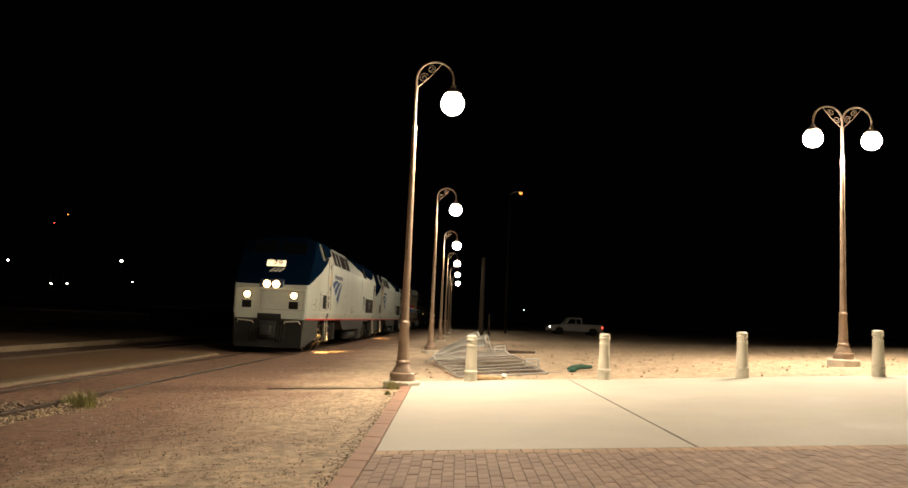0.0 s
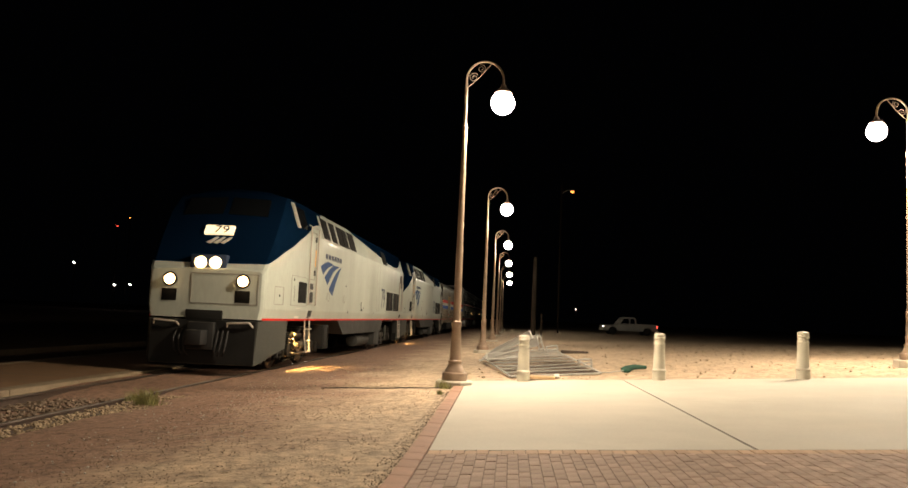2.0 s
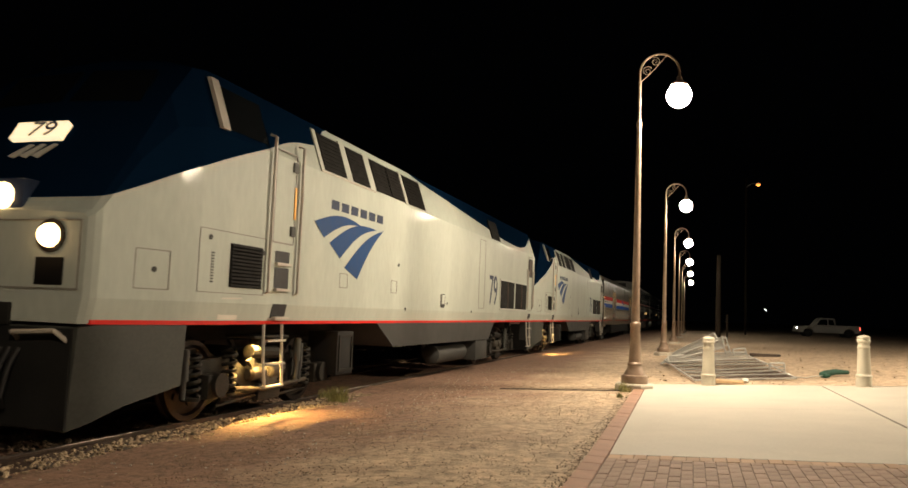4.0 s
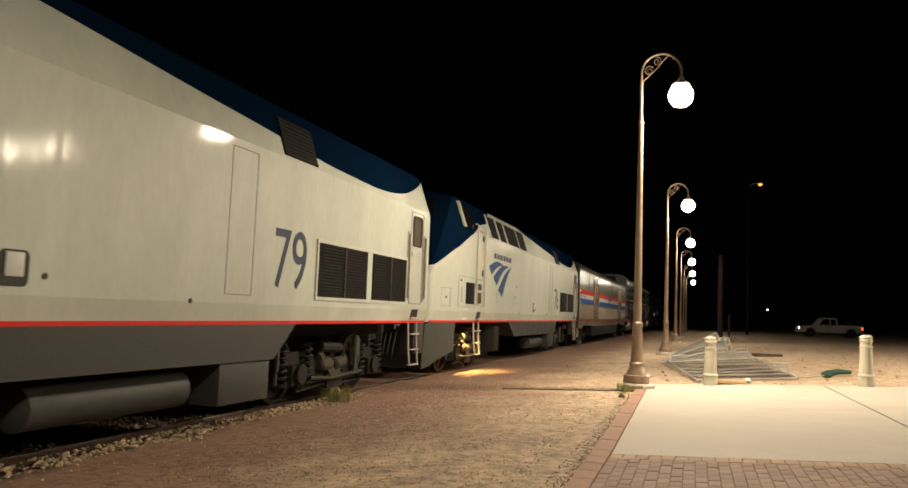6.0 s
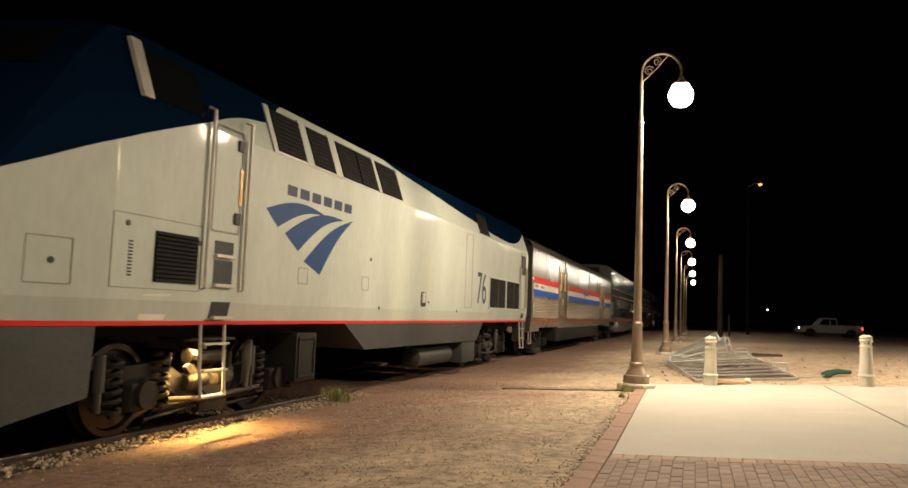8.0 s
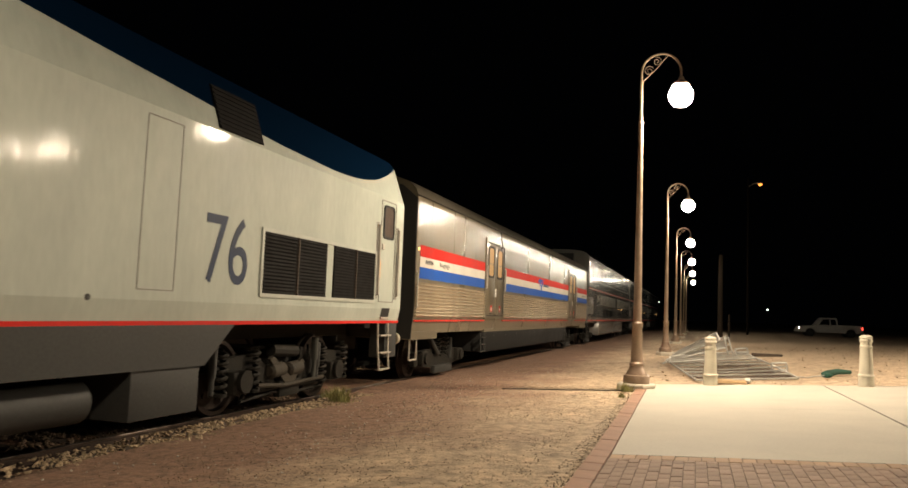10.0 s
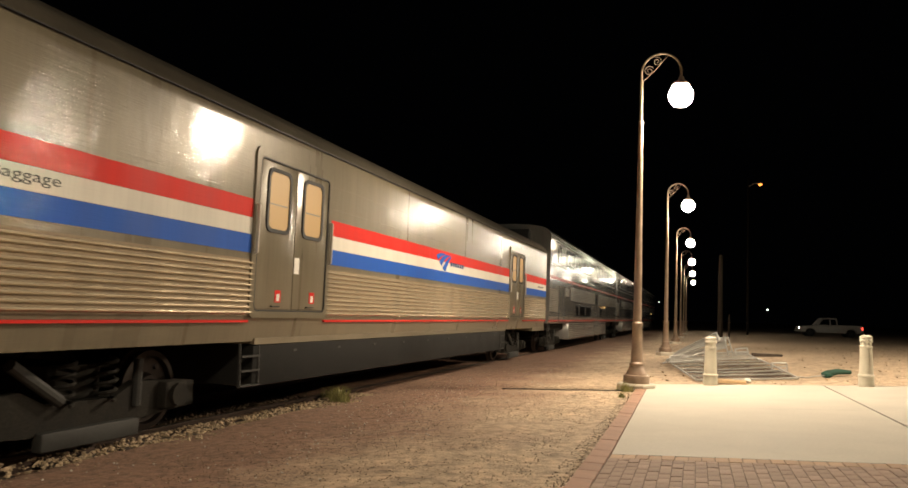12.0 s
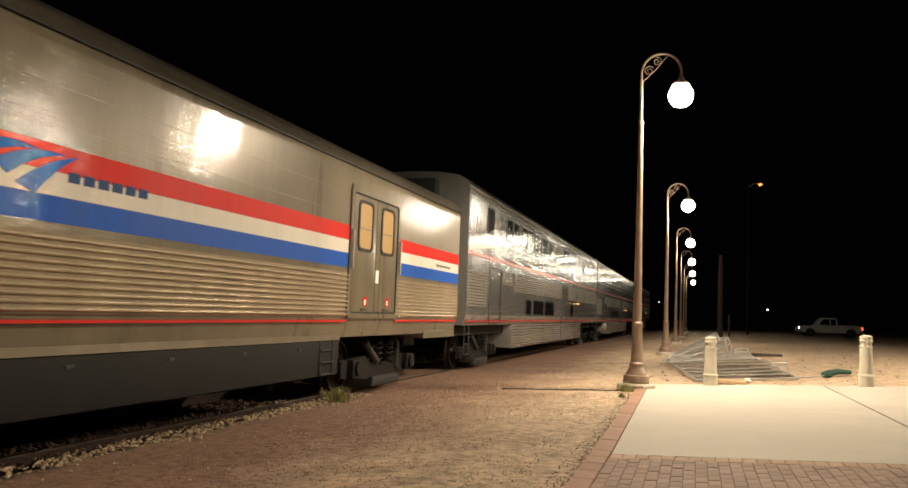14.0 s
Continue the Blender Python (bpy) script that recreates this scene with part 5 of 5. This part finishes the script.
def bilevel_car(y, seed):
    car = thing("bilevel_coach", TRAIN_X, y, 0, "tall two-level stainless steel coach with dark windows", "rail car", "two-level coaches")
    L = 25.4
    half = [(1.46, 1.16), (1.50, 1.28), (1.54, 1.40), (1.54, 1.42), (1.54, 4.46), (1.54, 4.48), (1.52, 4.60), (1.42, 4.74), (1.2, 4.84), (0.7, 4.91)]
    bm = B()
    loft(bm, [[(a, yy, b) for a, b in half] + [(0, yy, 4.93)] + [(-a, yy, b) for a, b in half[::-1]] for yy in (0.0, 5.0, 10.0, 15.0, 20.0, L)])
    part("body", bm, M_STEEL_BRIGHT, car)
    # upper windows in pairs and threes
    for y0, y1, n in ((1.75, 2.45, 1), (3.85, 5.55, 2), (5.95, 7.6, 2), (8.0, 11.75, 3), (14.2, 19.8, 4), (20.4, 23.9, 2)):
        w = (y1 - y0) / n
        for k in range(n):
            a, b = y0 + w * k + 0.05, y0 + w * (k + 1) - 0.05
            bm = B()
            ring_frame(bm, rounded(a - 0.04, b + 0.04, 3.58, 4.26, 0.09), rounded(a, b, 3.62, 4.22, 0.07), 1.53, 1.556)
            fr = part("window_frame", bm, M_BLACK, car)
            bm = B()
            prism(bm, rounded(a, b, 3.62, 4.22, 0.07), 1.535, 1.546)
            part("pane", bm, M_GLASS_DARK, fr)
    for a, b in ((6.85, 7.65), (8.05, 9.82), (10.18, 11.95), (16.1, 17.0)):
        bm = B()
        ring_frame(bm, rounded(a - 0.04, b + 0.04, 1.44, 1.98, 0.09), rounded(a, b, 1.48, 1.94, 0.07), 1.53, 1.556)
        fr = part("window_frame", bm, M_BLACK, car)
        bm = B()
        prism(bm, rounded(a, b, 1.48, 1.94, 0.07), 1.535, 1.546)
        part("pane", bm, M_GLASS_DARK, fr)
    # fluted panels
    for a, b, z0, n in ((0.1, 1.9, 1.62, 12), (3.75, 4.7, 2.3, 5), (5.3, 13.7, 2.15, 8), (15.5, 25.2, 2.15, 8)):
        for k in range(n):
            z = z0 + 0.075 * k
            bm = B()
            loft(bm, [[(1.538, yy, z), (1.562, yy, z + 0.012), (1.566, yy, z + 0.032), (1.538, yy, z + 0.058)] for yy in (a, b)])
            part("flute", bm, M_FLUTE_SILVER, car)
    for a, b in ((5.25, 14.0), (14.1, 19.9)):
        bm = B()
        box(bm, -1.45, 1.47, a, b, 0.44, 1.2, 0.02)
        part("skirt", bm, M_STEEL_BRIGHT, car)
        for k in range(8):
            z = 0.50 + 0.085 * k
            bm = B()
            loft(bm, [[(1.465, yy, z), (1.49, yy, z + 0.014), (1.493, yy, z + 0.036), (1.465, yy, z + 0.062)] for yy in (a + 0.02, b - 0.02)])
            part("flute", bm, M_FLUTE_SILVER, car)
    for z0, z1, mat in ((1.245, 1.275, M_RED), (2.905, 2.922, M_RED), (2.935, 2.950, M_STRIPE_WHITE), (2.965, 2.980, M_RED)):
        bm = B()
        box(bm, 1.52, 1.5455, 0.02, L - 0.02, z0, z1)
        part("stripe", bm, mat, car)
    for a, b in ((2.15, 3.45), (13.95, 15.3)):
        bm = B()
        ring_frame(bm, rounded(a, b, 1.20, 2.72, 0.05), rounded(a + 0.035, b - 0.035, 1.235, 2.685, 0.04), 1.535, 1.552)
        part("door", bm, M_SKIRT, car)
    for k in range(4):
        bm = B()
        tube(bm, [(1.528 - 0.035 * k, 0.02, 4.565 + 0.045 * k), (1.528 - 0.035 * k, L - 0.02, 4.565 + 0.045 * k)], 0.016, 6)
        part("roof_rib", bm, M_FLUTE_SILVER, car)
    for z in (3.42, 4.40, 4.50):
        bm = B()
        box(bm, 1.53, 1.551, 0, L, z, z + 0.018)
        part("belt_rail", bm, M_STEEL_DIM, car)
    bm = B()
    box(bm, -0.75, 0.75, -0.35, 0.02, 2.6, 4.7, 0.02)
    part("diaphragm", bm, M_BLACK, car)
    bm = B()
    box(bm, -1.2, 1.2, 0.2, L - 0.2, 0.9, 1.17)
    part("centre_sill", bm, M_TRUCK, car)
    bm = B()
    for s in (0.25, 0.65):
        tube(bm, [(1.44, s, 1.18), (1.44, s, 0.45)], 0.018, 6)
    for z in (0.95, 0.7, 0.45):
        box(bm, 1.40, 1.48, 0.25, 0.65, z - 0.012, z + 0.012)
    part("end_steps", bm, M_SKIRT, car)
    bm = B()
    box(bm, -0.15, 0.15, -0.45, 0.3, 0.62, 0.9, 0.02)
    part("coupler", bm, M_TRUCK, car)
    bm = B()
    tube(bm, [(1.53, 18.5 + seed * 0.4, 2.05), (1.57, 18.5 + seed * 0.4, 2.05)], 0.04, 12)
    part("marker_light", bm, G_MARKER, car)
    car_truck(car, 2.9)
    car_truck(car, 22.5)
    return car


CARS = [(locomotive(-8.8, "79", True), -8.8), (locomotive(12.23, "76", False), 12.23), (baggage_car(33.9), 33.9)]
CARS += [(bilevel_car(59.65 + 26.1 * k, k), 59.65 + 26.1 * k) for k in range(3)]

# ---------------------------------------------------------------- pickup truck and distance
def pickup(x, y, z, turn):
    car = thing("pickup_truck", x, y, z, "white extended-cab pickup truck with headlight and tail light on", "truck")
    car.matrix_basis = pose(x, y, z, 0, 0, turn)
    w = 0.95
    bm = B()
    arch = lambda c: [(c + 0.47 * math.cos(q), 0.40 + 0.45 * math.sin(q)) for q in (math.pi * i / 8 for i in range(9))]
    out = [(-2.85, 0.45), (-2.88, 0.78), (-2.78, 0.96), (-1.55, 1.05), (-1.45, 1.08), (0.66, 1.08), (0.70, 1.17), (2.8, 1.17), (2.85, 1.10), (2.85, 0.52)] + arch(1.83) + arch(-1.85)
    loft(bm, [[(a * 1.0, -w, b) for a, b in out], [(a, -w * 1.04, b) for a, b in out], [(a, w * 1.04, b) for a, b in out], [(a, w, b) for a, b in out]])
    part("body", bm, M_CARWHITE, car)
    bm = B()
    cab = [(-1.32, 1.09), (-0.78, 1.76), (-0.58, 1.86), (0.46, 1.86), (0.60, 1.76), (0.67, 1.11)]
    loft(bm, [[(a, s * w * (0.96 if b < 1.3 else 0.80), b) for a, b in cab] for s in (-1, 1)])
    part("cab", bm, M_CARWHITE, car)
    for s in (-1, 1):
        for pts in ([(-1.06, 1.17), (-0.68, 1.70), (-0.10, 1.72), (-0.10, 1.17)], [(0.00, 1.17), (0.00, 1.72), (0.46, 1.70), (0.54, 1.17)]):
            bm = B()
            loft(bm, [[(a, s * (w * (0.965 - 0.16 * (b - 1.09) / 0.67) + d), b) for a, b in pts] for d in (-0.02, 0.012)])
            part("side_window", bm, M_GLASS_DARK, car)
        for a in (-1.85, 1.83):
            bm = B()
            tube(bm, [(a, s * 0.72, 0.38), (a, s * 0.74, 0.38), (a, s * 0.97, 0.38), (a, s * 1.0, 0.38)], [0.30, 0.38, 0.38, 0.34], 20)
            wl = part("wheel", bm, M_BLACK, car)
            bm = B()
            tube(bm, [(a, s * 1.0, 0.38), (a, s * 1.012, 0.38)], [0.22, 0.18], 16)
            part("rim", bm, M_SKIRT, wl)
        bm = B()
        box(bm, -2.89, -2.80, s * 0.78 - 0.16, s * 0.78 + 0.16, 0.72, 0.90, 0.02)
        part("headlight", bm, G_FAR if s < 0 else M_GLASS_DARK, car)
        bm = B()
        box(bm, 2.80, 2.87, s * 0.93 - 0.06, s * 0.93 + 0.07, 0.80, 1.02, 0.01)
        part("tail_light", bm, G_TAIL, car)
    bm = B()
    box(bm, -2.95, -2.80, -0.95, 0.95, 0.42, 0.62, 0.03)
    part("front_bumper", bm, M_GALV, car)
    bm = B()
    box(bm, 2.82, 2.98, -0.95, 0.95, 0.45, 0.62, 0.03)
    part("rear_bumper", bm, M_GALV, car)


pickup(12.5, 84.0, 0.365, 6)


def street_lamp(x, y, top):
    p = thing("street_lamp", x, y, 0, "orange sodium street lamp on a dark wooden pole", "street lamp")
    bm = B()
    tube(bm, [(-1.1, 0, -0.2), (-1.1, 0, top + 0.6)], [0.11, 0.08], 10)
    part("pole", bm, M_WOOD, p)
    bm = B()
    tube(bm, [(-1.05, 0, top - 0.3), (-0.6, 0, top + 0.02), (-0.2, 0, top + 0.05)], 0.035, 8)
    part("arm", bm, M_GALV, p)
    bm = B()
    lathe(bm, [(0.02, 0.16), (0.16, 0.12), (0.24, 0.0), (0.22, -0.02)], 16, 0, 0, top)
    part("hood", bm, M_GALV, p)
    bm = B()
    lathe(bm, [(0.21, -0.02), (0.20, -0.12), (0.12, -0.22), (0.01, -0.26)], 16, 0, 0, top)
    part("lens", bm, G_ORANGE, p)


street_lamp(5.90, 80.0, 15.05)


def yard_pole(x, y, h):
    p = thing("utility_pole", x, y, ground_height(x, y), "dark weathered wooden utility pole", "pole")
    bm = B()
    tube(bm, [(0, 0, -0.3), (0.02, 0, h)], [0.17, 0.11], 12)
    part("pole", bm, M_WOOD, p)
    bm = B()
    tube(bm, [(0.5, 0.2, -0.2), (0.5, 0.2, 1.6)], 0.06, 8)
    part("guard_post", bm, M_WOOD, p)


yard_pole(1.34, 46.9, 5.0)


def far_light(x, y, z, r, mat, label):
    p = thing("distant_lamp", x, y, 0, label, "street lamp", "distant lamps")
    bm = B()
    tube(bm, [(0, 0.3, -0.1), (0, 0.3, z)], 0.08, 6)
    part("mast", bm, M_WOOD, p)
    bm = B()
    bmesh.ops.create_icosphere(bm, subdivisions=2, radius=r)
    for v in bm.verts:
        v.co = Vector((v.co.x, v.co.y, v.co.z * 0.7 + z))
    part("lens", bm, mat, p)


for x, z, r, mat in ((-88.8, 9.2, 0.24, G_FAR), (-79.9, 5.0, 0.22, G_FAR), (-76.7, 5.15, 0.22, G_FAR), (-77.8, 18.7, 0.16, G_ORANGE), (-80.3, 16.9, 0.12, G_TAIL), (-66.5, 10.0, 0.30, G_FAR), (-64, 6.0, 0.14, G_FAR),
                     (12.4, 3.9, 0.11, G_FAR), (-6.6, 4.6, 0.08, G_FAR), (-5.3, 4.7, 0.16, G_MARKER)):
    far_light(x, 150.0, z, r, mat, "far lamp glowing in the dark beyond the yard")


def loading_dock(x, y, w, d, h):
    b = thing("loading_dock", x, y, 0, "low dark loading dock with a pale top edge beyond the tracks", "loading dock")
    bm = B()
    box(bm, 0, w, 0, d, -0.2, h)
    part("wall", bm, M_WOOD, b)
    bm = B()
    box(bm, -0.1, w + 0.1, -0.12, d + 0.1, h + 0.003, h + 0.10, 0.01)
    part("top_edge", bm, M_EDGE, b)
    for k in range(5):
        bm = B()
        box(bm, 0.2 + w / 5 * k, 0.42 + w / 5 * k, -0.2, -0.003, -0.1, h)
        part("timber_post", bm, M_WOOD, b)


loading_dock(-24.8, 62.0, 6.0, 5.0, 1.42)


# ---------------------------------------------------------------- paving bricks
def brick_mesh(name, w, d, h, mat):
    bm = B()
    g, c = 0.0022, 0.0055
    loft(bm, [[(e, e, z), (w - e, e, z), (w - e, d - e, z), (e, d - e, z)] for e, z in ((g, -h), (g, -0.003), (c, 0.0))])
    return mesh_of(name, bm, mat)


def build_paving():
    pav = thing("pavement_brick", 0, 0, 0, "worn reddish clay brick paving laid in courses", "pavement", kind="structure")
    bm = B()
    a, b = -0.80, 11.72
    loft(bm, [[(a, -14, rise(a) + z), (b, -14, rise(b) + z), (b, FRONT - 0.004, rise(b) + z), (a, FRONT - 0.004, rise(a) + z)] for z in (-0.14, -0.007)])
    part("bedding", bm, M_JOINT, pav)
    tilt = math.atan(SLOPE)
    across = brick_mesh("brick", 0.0915, 0.183, 0.05, M_PAVER)
    edge = brick_mesh("brick", 0.111, 0.2, 0.05, M_BORDER)
    half_brick = brick_mesh("half_brick", 0.0915, 0.0915, 0.05, M_PAVER)
    count = 0
    rest_v, rest_f = [], []
    rnd = random.Random(11)

    def lay(mesh, x, y, near):
        nonlocal count
        z = rise(x) + rnd.uniform(-0.003, 0.002)
        if near and count < 300:
            ob = new("brick", mesh)
            ob.parent = pav
            ob.location, ob.rotation_euler = (x, y, z), (rnd.uniform(-0.006, 0.006), -tilt + rnd.uniform(-0.012, 0.012), rnd.uniform(-0.012, 0.012))
            count += 1
        else:
            base = len(rest_v)
            rest_v.extend((x + v.co.x, y + v.co.y, z + v.co.z + SLOPE * v.co.x) for v in mesh.vertices)
            rest_f.extend(tuple(base + i for i in p.vertices) for p in mesh.polygons)

    for k in range(56):
        lay(edge, -0.72 + 0.112 * k, FRONT - 0.204, True)
    # the long sides of the bricks run away from the slab, each column shifted by half a brick
    unit = 0.092
    for k in range(72):
        x = -0.725 + unit * k
        if k % 2:
            lay(half_brick, x, FRONT - 0.206 - unit, False)
        y = FRONT - 0.206 - unit * (3 if k % 2 else 2)
        while y > -3.5:
            lay(across, x, y + rnd.uniform(-0.003, 0.003), y > 5.3 and x < 2.6)
            y -= 2 * unit
    m = bpy.data.meshes.new("bricks_beyond")
    m.from_pydata(rest_v, [], rest_f)
    m.materials.append(M_PAVER)
    ob = new("bricks_beyond", m)
    ob.parent = pav
    ob["kind"] = "stuff"
    # terracotta edging along the slab and paving
    kerb = thing("kerb", 0, 0, 0, "terracotta brick edging beside the slab", "kerb", kind="structure")
    me = brick_mesh("brick", 0.178, 0.332, 0.12, M_KERB)
    for k in range(58):
        y = -3.57 + 0.3335 * k
        x = -0.905 - 0.0134 * max(0.0, y - 7.3)
        if y < 15.3:
            ob = new("brick", me)
            ob.parent = kerb
            ob.location, ob.rotation_euler = (x, y, rise(x + 0.09) + 0.012 + rnd.uniform(-0.003, 0.003)), (0, 0, 0.013 + rnd.uniform(-0.006, 0.006))


build_paving()


# ---------------------------------------------------------------- movement
TRAVEL = ((0.0, -35.8), (0.5, -33.1), (1.0, -30.35), (1.5, -27.6), (2.0, -24.85), (2.6, -21.7), (3.7, -15.7), (4.8, -9.66), (5.6, -5.12), (6.5, 0.0), (7.4, 5.0),
          (8.2, 9.47), (9.2, 15.1), (10.3, 21.4), (11.0, 25.3), (12.0, 30.8), (13.0, 36.35), (14.0, 41.85))


def travelled(t):
    return float(np.interp(t, [a for a, b in TRAVEL], [b for a, b in TRAVEL]))


def motions():
    for car, y0 in CARS:
        walk(car, [(t, pose(TRAIN_X, y0 - s, 0)) for t, s in TRAVEL])
    for ws, r in WHEELS:
        home = ws.location.copy()
        walk(ws, [(k / 10, Matrix.Translation(home) @ Matrix.Rotation(((travelled(k / 10) / r) % (2 * math.pi)), 4, "X")) for k in range(141)])


motions()
